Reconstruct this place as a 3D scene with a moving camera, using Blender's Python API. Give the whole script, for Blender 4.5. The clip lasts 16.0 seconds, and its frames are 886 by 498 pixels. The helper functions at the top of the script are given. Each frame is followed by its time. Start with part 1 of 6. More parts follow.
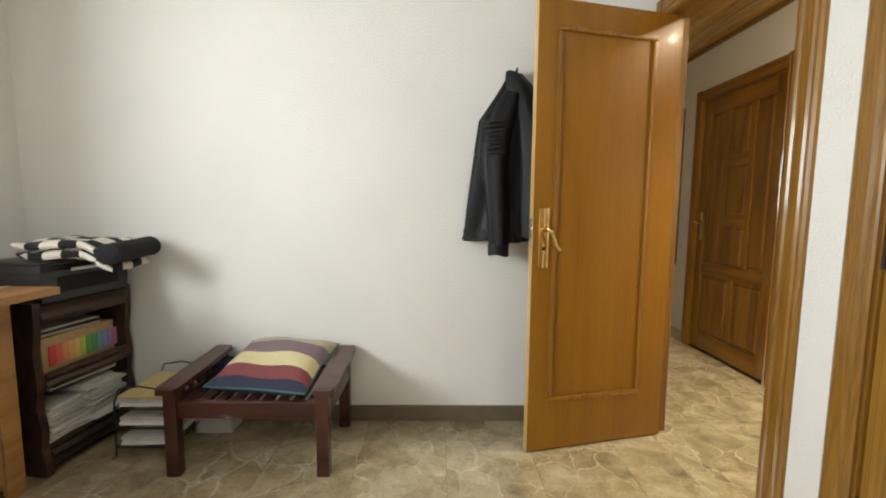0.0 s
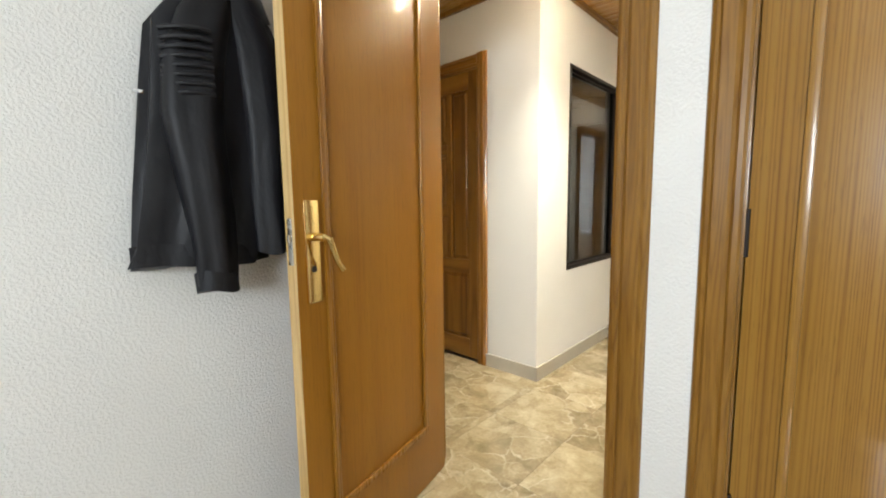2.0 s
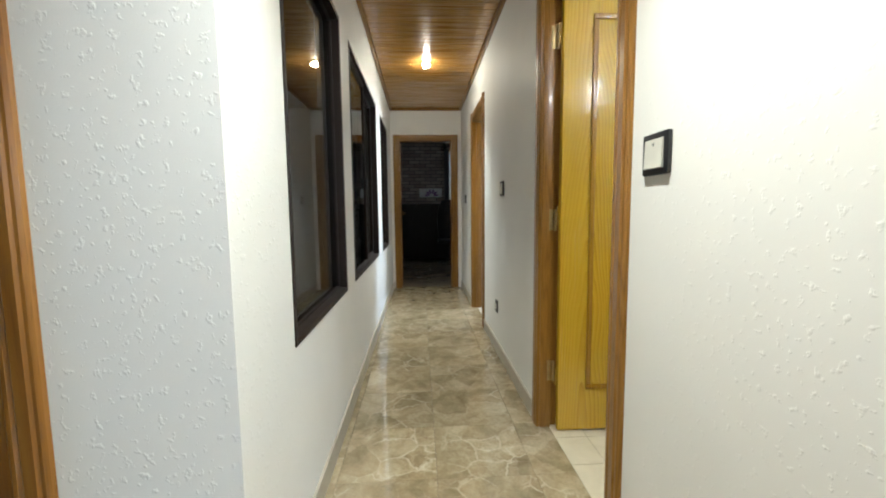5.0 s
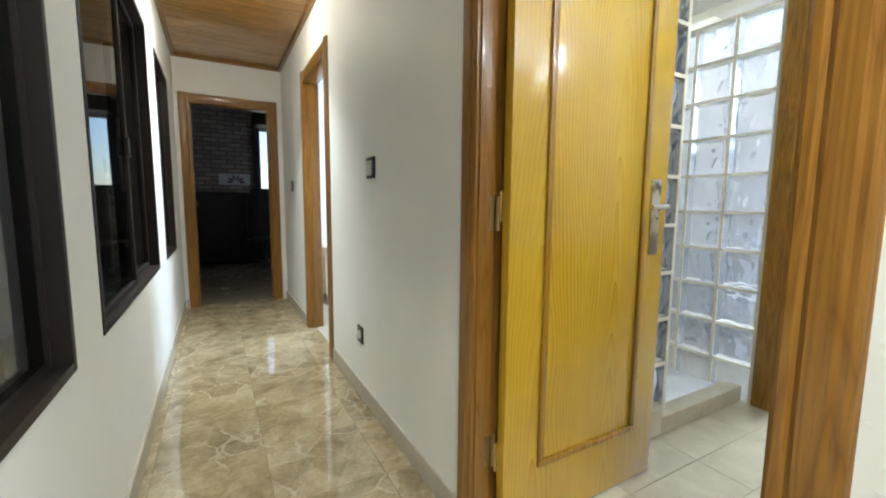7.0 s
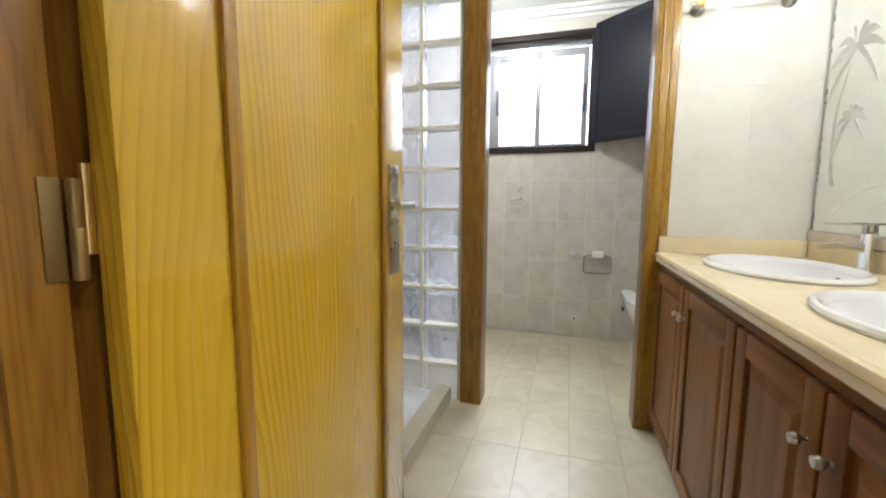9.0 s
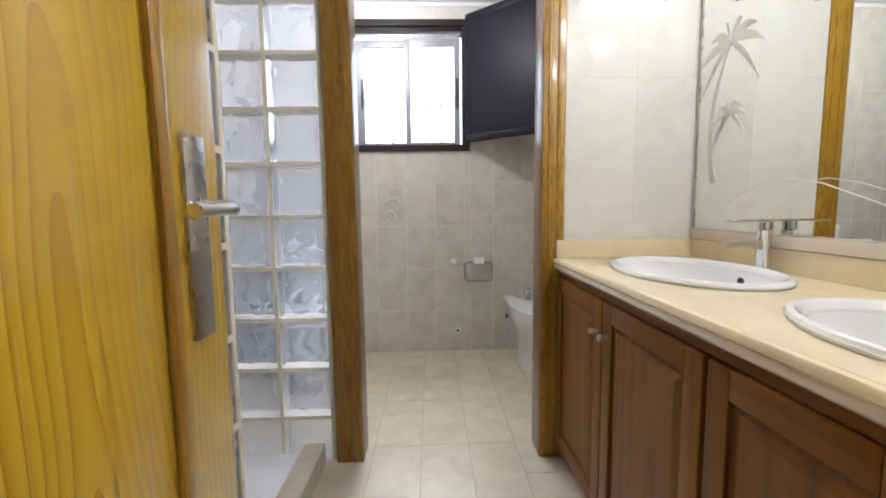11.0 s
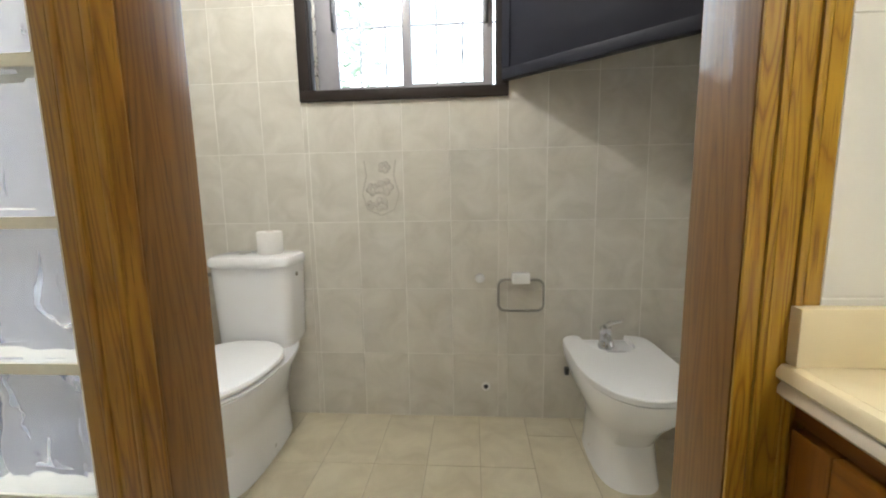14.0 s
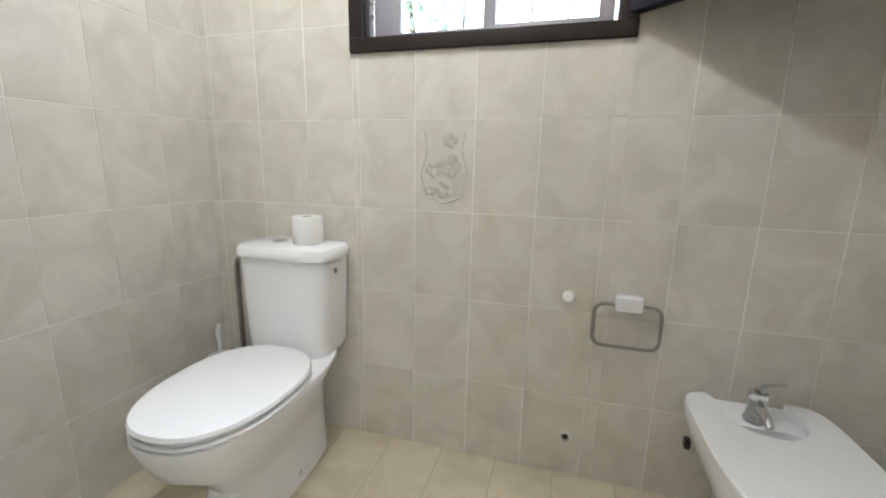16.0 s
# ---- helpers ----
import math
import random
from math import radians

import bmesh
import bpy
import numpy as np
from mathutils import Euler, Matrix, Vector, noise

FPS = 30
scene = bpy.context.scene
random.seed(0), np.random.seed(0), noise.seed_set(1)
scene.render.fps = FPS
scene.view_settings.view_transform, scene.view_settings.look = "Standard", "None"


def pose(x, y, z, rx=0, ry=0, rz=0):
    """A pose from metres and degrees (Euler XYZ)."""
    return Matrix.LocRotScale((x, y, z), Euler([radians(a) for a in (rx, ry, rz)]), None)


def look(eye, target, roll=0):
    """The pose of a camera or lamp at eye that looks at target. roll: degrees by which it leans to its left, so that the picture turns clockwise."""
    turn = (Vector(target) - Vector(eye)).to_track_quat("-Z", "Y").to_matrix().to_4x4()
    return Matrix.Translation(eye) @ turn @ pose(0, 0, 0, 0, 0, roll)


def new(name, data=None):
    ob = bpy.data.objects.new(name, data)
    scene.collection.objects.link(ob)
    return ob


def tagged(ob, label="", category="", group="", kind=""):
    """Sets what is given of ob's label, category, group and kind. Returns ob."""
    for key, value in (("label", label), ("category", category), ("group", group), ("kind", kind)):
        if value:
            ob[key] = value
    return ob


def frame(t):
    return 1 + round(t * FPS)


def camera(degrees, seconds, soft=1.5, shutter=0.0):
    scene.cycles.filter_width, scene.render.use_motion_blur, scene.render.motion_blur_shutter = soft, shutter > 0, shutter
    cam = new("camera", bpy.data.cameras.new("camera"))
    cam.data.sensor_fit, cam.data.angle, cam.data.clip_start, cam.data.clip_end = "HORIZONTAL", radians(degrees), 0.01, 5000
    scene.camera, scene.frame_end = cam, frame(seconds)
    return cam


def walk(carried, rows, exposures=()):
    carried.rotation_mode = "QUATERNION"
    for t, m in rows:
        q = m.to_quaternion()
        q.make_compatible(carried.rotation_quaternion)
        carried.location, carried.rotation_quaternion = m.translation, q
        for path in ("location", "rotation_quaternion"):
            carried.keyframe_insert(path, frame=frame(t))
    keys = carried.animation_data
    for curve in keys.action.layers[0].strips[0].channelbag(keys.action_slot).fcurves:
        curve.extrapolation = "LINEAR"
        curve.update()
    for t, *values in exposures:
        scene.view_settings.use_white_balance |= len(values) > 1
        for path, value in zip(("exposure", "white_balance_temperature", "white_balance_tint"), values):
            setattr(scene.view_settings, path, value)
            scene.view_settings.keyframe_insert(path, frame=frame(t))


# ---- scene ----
cam = camera(94.6, 16.0, soft=2.0)
EXPOSURES = [(0.0, 0.27, 6950, 10), (1.0, 0.40, 6950, 10), (2.0, 0.40, 6450, 9), (2.5, 0.38, 6650, 10), (3.0, 0.04, 6800, 9), (3.5, 0.0, 6200, 7), (4.0, 0.06, 5550, 6), (6.5, 0.16, 5400, 3), (7.0, 0.40, 5350, 3), (8.0, 0.36, 5300, 5), (9.0, 0.25, 5850, 9), (9.5, 0.12, 5850, 10), (12.5, 0.08, 5550, 16), (13.5, 0.14, 6300, 8), (14.5, 0.28, 5850, 9), (15.0, 0.36, 5800, 9), (16.0, 0.34, 5750, 9)]
PATH = [
    (0, (2.055, -0.154, 1.136), (2.08, 1.837, 0.942), 0.5),
    (0.5, (2.041, 0.008, 1.132), (2.481, 1.949, 0.93), 0.5),
    (1, (2.02, 0.229, 1.131), (2.828, 2.046, 0.922), -0.1),
    (1.5, (1.951, 0.465, 1.134), (3.134, 2.063, 0.915), -0.3),
    (2, (1.979, 0.69, 1.132), (3.436, 2.042, 0.91), -0.8),
    (2.5, (2.157, 0.933, 1.12), (3.835, 1.998, 0.9), -1.2),
    (3, (2.364, 1.118, 1.105), (4.199, 1.882, 0.891), -1.3),
    (3.5, (2.589, 1.306, 1.107), (4.514, 1.807, 0.896), -1.2),
    (4, (2.83, 1.411, 1.092), (4.802, 1.679, 0.888), -1.0),
    (6.5, (4.089, 1.702, 1.065), (5.948, 0.993, 0.862), 0.1),
    (7, (4.278, 1.66, 1.051), (6.016, 0.694, 0.833), 0.5),
    (7.5, (4.419, 1.573, 1.045), (5.998, 0.364, 0.823), 0.9),
    (8, (4.54, 1.42, 1.044), (5.865, -0.062, 0.825), 0.8),
    (8.5, (4.637, 1.317, 1.05), (5.64, -0.4, 0.83), 0.7),
    (9, (4.788, 1.218, 1.054), (5.364, -0.684, 0.828), 0.4),
    (9.5, (4.861, 1.152, 1.063), (5.037, -0.827, 0.826), 0.2),
    (9.7, (4.871, 1.124, 1.062), (4.9, -0.862, 0.825), 0.4),
    (11.8, (4.895, 0.534, 1.04), (4.833, -1.457, 0.867), -0.8),
    (12, (4.888, 0.452, 1.04), (4.89, -1.541, 0.87), -0.7),
    (12.5, (4.859, 0.27, 1.053), (5.002, -1.717, 0.868), -0.6),
    (13, (4.806, 0.038, 1.051), (5.037, -1.938, 0.842), -0.9),
    (13.5, (4.759, -0.154, 1.056), (4.975, -2.128, 0.819), -1.1),
    (14, (4.766, -0.3, 1.05), (4.911, -2.275, 0.772), -1.0),
    (14.5, (4.808, -0.457, 1.066), (4.86, -2.429, 0.735), -0.5),
    (15, (4.805, -0.584, 1.052), (4.84, -2.551, 0.689), 0.4),
    (15.5, (4.774, -0.71, 1.066), (5.003, -2.657, 0.666), 0.8),
    (16, (4.784, -0.751, 1.086), (5.321, -2.633, 0.674), 1.1),
]
walk(cam, [(t, look(eye, target, roll)) for t, eye, target, roll in PATH], EXPOSURES)

# ---- light ----
world = bpy.data.worlds.new("sky")
scene.world = world
world.use_nodes = True
wn = world.node_tree.nodes
sky = wn.new("ShaderNodeTexSky")
sky.sky_type, sky.sun_disc, sky.sun_elevation, sky.sun_rotation = "NISHITA", False, radians(50), radians(90)
world.node_tree.links.new(sky.outputs[0], wn["Background"].inputs[0])
wn["Background"].inputs[1].default_value = 0.12


def area_lamp(name, eye, target, w, h, watts, colour):
    lamp = bpy.data.lights.new(name, "AREA")
    lamp.shape, lamp.size, lamp.size_y, lamp.energy, lamp.color = "RECTANGLE", w, h, watts, colour
    ob = new(name, lamp)
    ob.matrix_world = look(eye, target)
    return ob


def spot_lamp(name, eye, watts, colour, radius=0.04):
    lamp = bpy.data.lights.new(name, "SPOT")
    lamp.energy, lamp.color, lamp.shadow_soft_size, lamp.spot_size, lamp.spot_blend = watts, colour, radius, radians(102), 1.0
    ob = new(name, lamp)
    ob.location = eye
    return ob


def point_lamp(name, eye, watts, colour, radius=0.04):
    lamp = bpy.data.lights.new(name, "POINT")
    lamp.energy, lamp.color, lamp.shadow_soft_size = watts, colour, radius
    ob = new(name, lamp)
    ob.location = eye
    return ob


sun = bpy.data.lights.new("sun", "SUN")
sun.energy, sun.angle, sun.color = 4.0, radians(0.5), (1.0, 0.96, 0.90)
new("sun", sun).matrix_world = look((20, 0, 24), (0, 0, 0))
DAY, WARM, BATH, NOON = (0.93, 0.96, 1.0), (1.0, 0.925, 0.745), (1.0, 0.96, 0.89), (0.88, 0.945, 1.0)
area_lamp("office_window_light", (-0.30, -0.15, 1.62), (1.0, -0.15, 1.55), 0.95, 0.85, 74, NOON)
area_lamp("bedroom_window_light", (7.6, -1.75, 1.6), (7.55, 0.0, 0.9), 1.3, 1.1, 75, (0.80, 0.89, 1.0))
# added fill inside the closed south wall, to brighten the living room brick
area_lamp("living_window_light", (10.4, -1.12, 1.7), (12.4, 2.0, 1.6), 1.1, 1.0, 6, DAY)
area_lamp("wc_window_light", (5.1, -3.05, 3.0), (5.0, -1.2, 0.9), 1.6, 0.9, 190, DAY)
spot_lamp("hall_lamp_light", (4.0, 1.5, 2.34), 178, WARM)
spot_lamp("corridor_lamp_light", (7.28, 1.495, 2.34), 128, WARM)
point_lamp("toilet_lamp_light", (5.25, -1.35, 2.36), 30, BATH, 0.06)
point_lamp("vanity_lamp_light", (4.02, -0.15, 2.12), 10, BATH, 0.05)
point_lamp("vanity_lamp_light", (4.02, 0.45, 2.12), 10, BATH, 0.05)


# ---- materials ----
class Nodes:
    """A small helper round a node tree."""

    def __init__(self, name):
        self.mat = bpy.data.materials.new(name)
        self.mat.use_nodes = True
        self.tree = self.mat.node_tree
        self.bsdf = self.tree.nodes["Principled BSDF"]

    def add(self, kind, **sets):
        n = self.tree.nodes.new("ShaderNode" + kind)
        for k, v in sets.items():
            n.inputs[k].default_value = v
        return n

    def link(self, a, b):
        self.tree.links.new(a, b)

    def coords(self, scale, random_shift=False, kind="Object"):
        tc, mp = self.add("TexCoord"), self.add("Mapping")
        mp.inputs["Scale"].default_value = scale
        self.link(tc.outputs[kind], mp.inputs["Vector"])
        if random_shift:
            info, mul = self.add("ObjectInfo"), self.add("VectorMath")
            mul.operation = "SCALE"
            mul.inputs[0].default_value = (37.0, 53.0, 71.0)
            self.link(info.outputs["Random"], mul.inputs["Scale"])
            self.link(mul.outputs[0], mp.inputs["Location"])
        return mp.outputs[0]

    def noise(self, vec, scale, detail=3.0, rough=0.55, distortion=0.0):
        n = self.add("TexNoise", Scale=scale, Detail=detail, Roughness=rough, Distortion=distortion)
        self.link(vec, n.inputs["Vector"])
        return n.outputs["Fac"]

    def ramp(self, fac, *stops):
        r = self.add("ValToRGB")
        e = r.color_ramp.elements
        while len(e) < len(stops):
            e.new(0.5)
        for el, (p, c) in zip(e, stops):
            el.position, el.color = p, (*c, 1) if len(c) == 3 else c
        self.link(fac, r.inputs[0])
        return r.outputs[0]

    def maths(self, op, a, b=0.0):
        n = self.add("Math")
        n.operation = op
        for k, v in enumerate((a, b)):
            if isinstance(v, (int, float)):
                n.inputs[k].default_value = v
            else:
                self.link(v, n.inputs[k])
        return n.outputs[0]

    def mix(self, fac, a, b, blend="MIX"):
        n = self.add("MixRGB")
        n.blend_type = blend
        for k, v in enumerate((fac, a, b)):
            if isinstance(v, (int, float)):
                n.inputs[k].default_value = v
            elif isinstance(v, tuple):
                n.inputs[k].default_value = (*v, 1)
            else:
                self.link(v, n.inputs[k])
        return n.outputs[0]

    def bump(self, height, strength, distance=0.002):
        b = self.add("Bump", Strength=strength, Distance=distance)
        self.link(height, b.inputs["Height"])
        self.link(b.outputs[0], self.bsdf.inputs["Normal"])

    def set(self, **sets):
        for k, v in sets.items():
            k = k.replace("_", " ")
            if isinstance(v, (int, float)):
                self.bsdf.inputs[k].default_value = v
            elif isinstance(v, tuple):
                self.bsdf.inputs[k].default_value = (*v, 1)
            else:
                self.link(v, self.bsdf.inputs[k])
        return self.mat


def plain(name, colour, rough=0.5, metal=0.0, vary=0.08, scale=30.0, bump=0.0):
    n = Nodes(name)
    v = n.coords((1, 1, 1))
    a, b = n.noise(v, scale, 4), n.noise(v, scale * 0.12, 2)
    fac = n.maths("ADD", n.maths("MULTIPLY", a, 0.5), n.maths("MULTIPLY", b, 0.5))
    lo, hi = (tuple(max(0.0, c * (1 - vary)) for c in colour), tuple(min(1.0, c * (1 + vary)) for c in colour))
    n.set(Base_Color=n.ramp(fac, (0.3, lo), (0.7, hi)), Metallic=metal)
    n.set(Roughness=n.maths("ADD", n.maths("MULTIPLY", a, 0.12), rough - 0.06))
    if bump:
        n.bump(a, bump, 0.001)
    return n.mat


def plaster(name, colour, grain=70.0, strength=0.55, lo=0.42, hi=0.62):
    """Painted wall with a pebbled roller texture."""
    n = Nodes(name)
    v = n.coords((1, 1, 1))
    big, fine = n.noise(v, 1.3, 3), n.noise(v, grain, 2, 0.5)
    tint = tuple(c * 0.94 for c in colour)
    n.set(Base_Color=n.ramp(big, (0.35, tint), (0.65, colour)), Roughness=0.62)
    n.bump(n.ramp(fine, (lo, (0, 0, 0)), (hi, (1, 1, 1))), strength, 0.003)
    return n.mat


def wood(name, dark, mid, light, axis="z", rings=13.0, across=4.5, along=0.35, rough=0.22, coat=0.5, streak=0.5, sharp=1.0, pores=0.35):
    """Varnished softwood: growth rings cut lengthwise, fine streaks, short dark pores and a clear coat."""
    n = Nodes(name)
    k = "xyz".index(axis)
    v = n.coords(tuple(along if i == k else across for i in range(3)), True)
    v2 = n.coords(tuple(2.0 if i == k else 160.0 for i in range(3)), True)
    v3 = n.coords(tuple(16.0 if i == k else 420.0 for i in range(3)), True)
    field = n.noise(v, 1.0, 1.5, 0.4, 0.15)
    ring = n.maths("PINGPONG", n.maths("MULTIPLY", field, rings), 0.5)
    ring = n.maths("POWER", n.maths("MULTIPLY", ring, 2.0), 1.0 / sharp)
    fine = n.noise(v2, 1.0, 3)
    tone = n.noise(v, 0.35, 1)
    fac = n.maths("ADD", n.maths("MULTIPLY", ring, 1 - streak), n.maths("MULTIPLY", fine, streak))
    fac = n.maths("ADD", fac, n.maths("MULTIPLY", n.maths("SUBTRACT", tone, 0.5), 0.5))
    col = n.ramp(fac, (0.18, dark), (0.42, mid), (0.85, light))
    specks = n.ramp(n.noise(v3, 1.0, 2), (0.30, (pores, pores, pores)), (0.42, (0, 0, 0)))
    n.set(Base_Color=n.mix(specks, col, tuple(c * 0.45 for c in dark)))
    n.set(Roughness=n.maths("ADD", n.maths("MULTIPLY", fine, 0.15), rough))
    n.set(Coat_Weight=coat, Coat_Roughness=0.08, Specular_IOR_Level=0.35)
    n.bump(fac, 0.12, 0.0008)
    return n.mat


def flamed(name, dark, mid, light, flitch=0.34, lines=30.0, taper=1.3, rough=0.2, coat=0.6):
    """Plain-sawn pine veneer: tall pointed flames of growth rings side by side, upright in local z."""
    n = Nodes(name)
    v = n.coords((1, 1, 1), True)
    sep = n.add("SeparateXYZ")
    n.link(v, sep.inputs[0])
    sway = n.noise(n.coords((2.2, 2.2, 0.9), True), 1.0, 2, 0.5)
    wob = n.maths("MULTIPLY", n.maths("SUBTRACT", sway, 0.5), 0.16)
    across = n.maths("ADD", n.maths("ADD", sep.outputs[0], sep.outputs[1]), wob)
    u = n.maths("PINGPONG", across, flitch / 2)
    hyp = n.maths("SQRT", n.maths("ADD", n.maths("MULTIPLY", u, u), 0.0009))
    lift = n.maths("MULTIPLY", sep.outputs[2], taper * 0.05)
    big = n.maths("MULTIPLY", n.noise(n.coords((5, 5, 1.1), True), 1.0, 2, 0.5), 0.06)
    field = n.maths("ADD", n.maths("ADD", hyp, lift), big)
    field = n.maths("ADD", field, n.maths("MULTIPLY", n.noise(n.coords((15, 15, 2.4), True), 1.0, 2, 0.5), 0.022))
    weight = n.ramp(n.noise(n.coords((7, 7, 0.9), True), 1.0, 2, 0.5), (0.34, (0.25, 0.25, 0.25)), (0.62, (1, 1, 1)))
    ring = n.maths("FRACT", n.maths("MULTIPLY", field, lines * 2.4))
    ring = n.maths("MULTIPLY", n.maths("POWER", ring, 2.2), weight)
    fine = n.noise(n.coords((170.0, 170.0, 2.0), True), 1.0, 3)
    tone = n.noise(n.coords((1.6, 1.6, 0.5), True), 1.0, 2)
    fac = n.maths("ADD", n.maths("MULTIPLY", ring, 0.62), n.maths("MULTIPLY", fine, 0.38))
    fac = n.maths("ADD", fac, n.maths("MULTIPLY", n.maths("SUBTRACT", tone, 0.5), 0.35))
    n.set(Base_Color=n.ramp(fac, (0.12, light), (0.45, mid), (0.88, dark)))
    n.set(Roughness=n.maths("ADD", n.maths("MULTIPLY", fine, 0.12), rough))
    n.set(Coat_Weight=coat, Coat_Roughness=0.08, Specular_IOR_Level=0.35)
    n.bump(fine, 0.08, 0.0006)
    return n.mat


def marble(name):
    """Polished breccia: angular grey-brown shards of two sizes set in broken pale seams."""
    n = Nodes(name)
    v = n.coords((1, 1, 1), True)
    warp = n.add("TexNoise", Scale=5.0, Detail=4.0, Roughness=0.6)
    n.link(v, warp.inputs["Vector"])
    bend = n.add("VectorMath")
    bend.operation = "MULTIPLY_ADD"
    bend.inputs[1].default_value = (0.13, 0.13, 0.13)
    n.link(warp.outputs["Color"], bend.inputs[0])
    n.link(v, bend.inputs[2])

    def shards(scale):
        cell, seam = n.add("TexVoronoi", Scale=scale), n.add("TexVoronoi", Scale=scale)
        seam.feature = "DISTANCE_TO_EDGE"
        n.link(bend.outputs[0], cell.inputs["Vector"])
        n.link(bend.outputs[0], seam.inputs["Vector"])
        sep = n.add("SeparateColor")
        n.link(cell.outputs["Color"], sep.inputs[0])
        return sep.outputs[0], seam.outputs["Distance"]

    big, edge = shards(6.5)
    small, crack = shards(17.0)
    cloud, grain = n.noise(v, 7.0, 6, 0.62, 0.5), n.noise(v, 70.0, 3, 0.6)
    gate = n.noise(v, 3.2, 3, 0.55, 0.4)
    fac = n.maths("ADD", n.maths("MULTIPLY", big, 0.15), n.maths("MULTIPLY", small, 0.07))
    fac = n.maths("ADD", fac, n.maths("MULTIPLY", cloud, 0.82))
    col = n.ramp(fac, (0.30, (0.195, 0.148, 0.080)), (0.50, (0.335, 0.270, 0.160)), (0.72, (0.49, 0.415, 0.278)))
    pale = n.ramp(n.maths("MULTIPLY", edge, n.maths("ADD", cloud, 0.35)), (0.0, (0.72, 0.72, 0.72)), (0.030, (0, 0, 0)))
    thin = n.ramp(crack, (0.0, (0.22, 0.22, 0.22)), (0.07, (0, 0, 0)))
    some = n.ramp(gate, (0.43, (0, 0, 0)), (0.57, (1, 1, 1)))
    col = n.mix(n.mix(1.0, pale, some, "MULTIPLY"), col, (0.60, 0.53, 0.40))
    col = n.mix(n.mix(1.0, thin, some, "MULTIPLY"), col, (0.52, 0.45, 0.33))
    col = n.mix(n.ramp(grain, (0.35, (0.22, 0.22, 0.22)), (0.6, (0, 0, 0))), col, (0.16, 0.115, 0.065))
    info = n.add("ObjectInfo")
    tone = n.maths("ADD", n.maths("MULTIPLY", info.outputs["Random"], 0.20), 0.92)
    n.set(Base_Color=n.mix(1.0, col, tone, "MULTIPLY"), Roughness=n.maths("ADD", n.maths("MULTIPLY", grain, 0.06), 0.02), IOR=1.75)
    return n.mat


def tile(name, lo, hi, rough=0.12):
    n = Nodes(name)
    v = n.coords((1, 1, 1), True)
    a, b = n.noise(v, 7.0, 5, 0.55, 0.8), n.noise(v, 40.0, 3)
    info = n.add("ObjectInfo")
    col = n.ramp(a, (0.32, lo), (0.66, hi))
    tone = n.maths("ADD", n.maths("MULTIPLY", info.outputs["Random"], 0.03), 0.975)
    n.set(Base_Color=n.mix(1.0, col, tone, "MULTIPLY"), Roughness=n.maths("ADD", n.maths("MULTIPLY", b, 0.1), rough))
    n.bump(n.noise(v, 9.0, 2), 0.12, 0.003)
    return n.mat


def glass(name, rough=0.0, wave=0.0, tint=(1, 1, 1), ior=1.45):
    n = Nodes(name)
    n.set(Base_Color=tint, Roughness=rough, IOR=ior)
    n.bsdf.inputs["Transmission Weight"].default_value = 1.0
    if wave:
        v = n.coords((1, 1, 1), True)
        n.bump(n.noise(v, 13.0, 1.5, 0.5, 1.2), wave, 0.008)
    return n.mat


def glow(name, colour, strength):
    n = Nodes(name)
    n.set(Base_Color=colour, Emission_Color=colour, Emission_Strength=strength)
    return n.mat


M_WALL = plaster("white_textured_plaster", (0.80, 0.79, 0.755), 125.0, 0.42)
M_HALL = plaster("white_hall_plaster", (0.80, 0.79, 0.76), 62.0, 0.26, 0.60, 0.74)
M_CEIL = plaster("white_ceiling_paint", (0.78, 0.78, 0.76), 60.0, 0.1)
PINE = ((0.140, 0.060, 0.009), (0.205, 0.094, 0.014), (0.275, 0.136, 0.022))
M_PINE = {a: wood("varnished_pine_" + a, *PINE, axis=a, rings=10.0, across=24.0, along=1.2, streak=0.58, rough=0.24, coat=0.28, sharp=1.5) for a in "xyz"}
# post pine in three tones: lit faces and shaded reveals put into the colour
M_GOLD = wood("lit_post_pine", (0.235, 0.108, 0.009), (0.335, 0.175, 0.013), (0.41, 0.235, 0.02), "z", 12.0, 26.0, 2.6, streak=0.3, rough=0.24, coat=0.4, sharp=1.4, pores=0.5)
M_POST = wood("shaded_post_pine", (0.092, 0.039, 0.008), (0.138, 0.060, 0.0105), (0.185, 0.087, 0.017), "z", 15.0, 17.0, 1.2, streak=0.5, rough=0.26, coat=0.35, sharp=1.3, pores=0.45)
M_AMBER = wood("half_lit_post_pine", (0.185, 0.080, 0.009), (0.25, 0.118, 0.013), (0.32, 0.165, 0.020), "z", 11.0, 24.0, 1.6, streak=0.42, rough=0.24, coat=0.4, sharp=1.3, pores=0.6)
M_BEAD = wood("orange_bead_wood", (0.20, 0.080, 0.008), (0.25, 0.106, 0.011), (0.29, 0.13, 0.016), "z", 6.0, 8.0, streak=0.7, rough=0.2, coat=0.4)
# yellow door's bead: the moulding's shading is put into a darker tone
M_BEADY = wood("shaded_golden_bead_wood", (0.24, 0.112, 0.008), (0.31, 0.158, 0.010), (0.37, 0.205, 0.014), "z", 6.0, 12.0, streak=0.6, rough=0.2, coat=0.5)
SAP = ((0.225, 0.086, 0.005), (0.27, 0.112, 0.007), (0.31, 0.134, 0.010))
M_SAP = {a: wood("honey_veneer_" + a, *SAP, axis=a, rings=5.0, streak=0.75, rough=0.34, coat=0.06) for a in "xyz"}
LEAF = ((0.34, 0.165, 0.008), (0.49, 0.300, 0.017), (0.56, 0.370, 0.027))
M_LEAF = dict.fromkeys("xyz", flamed("yellow_pine_veneer", *LEAF))
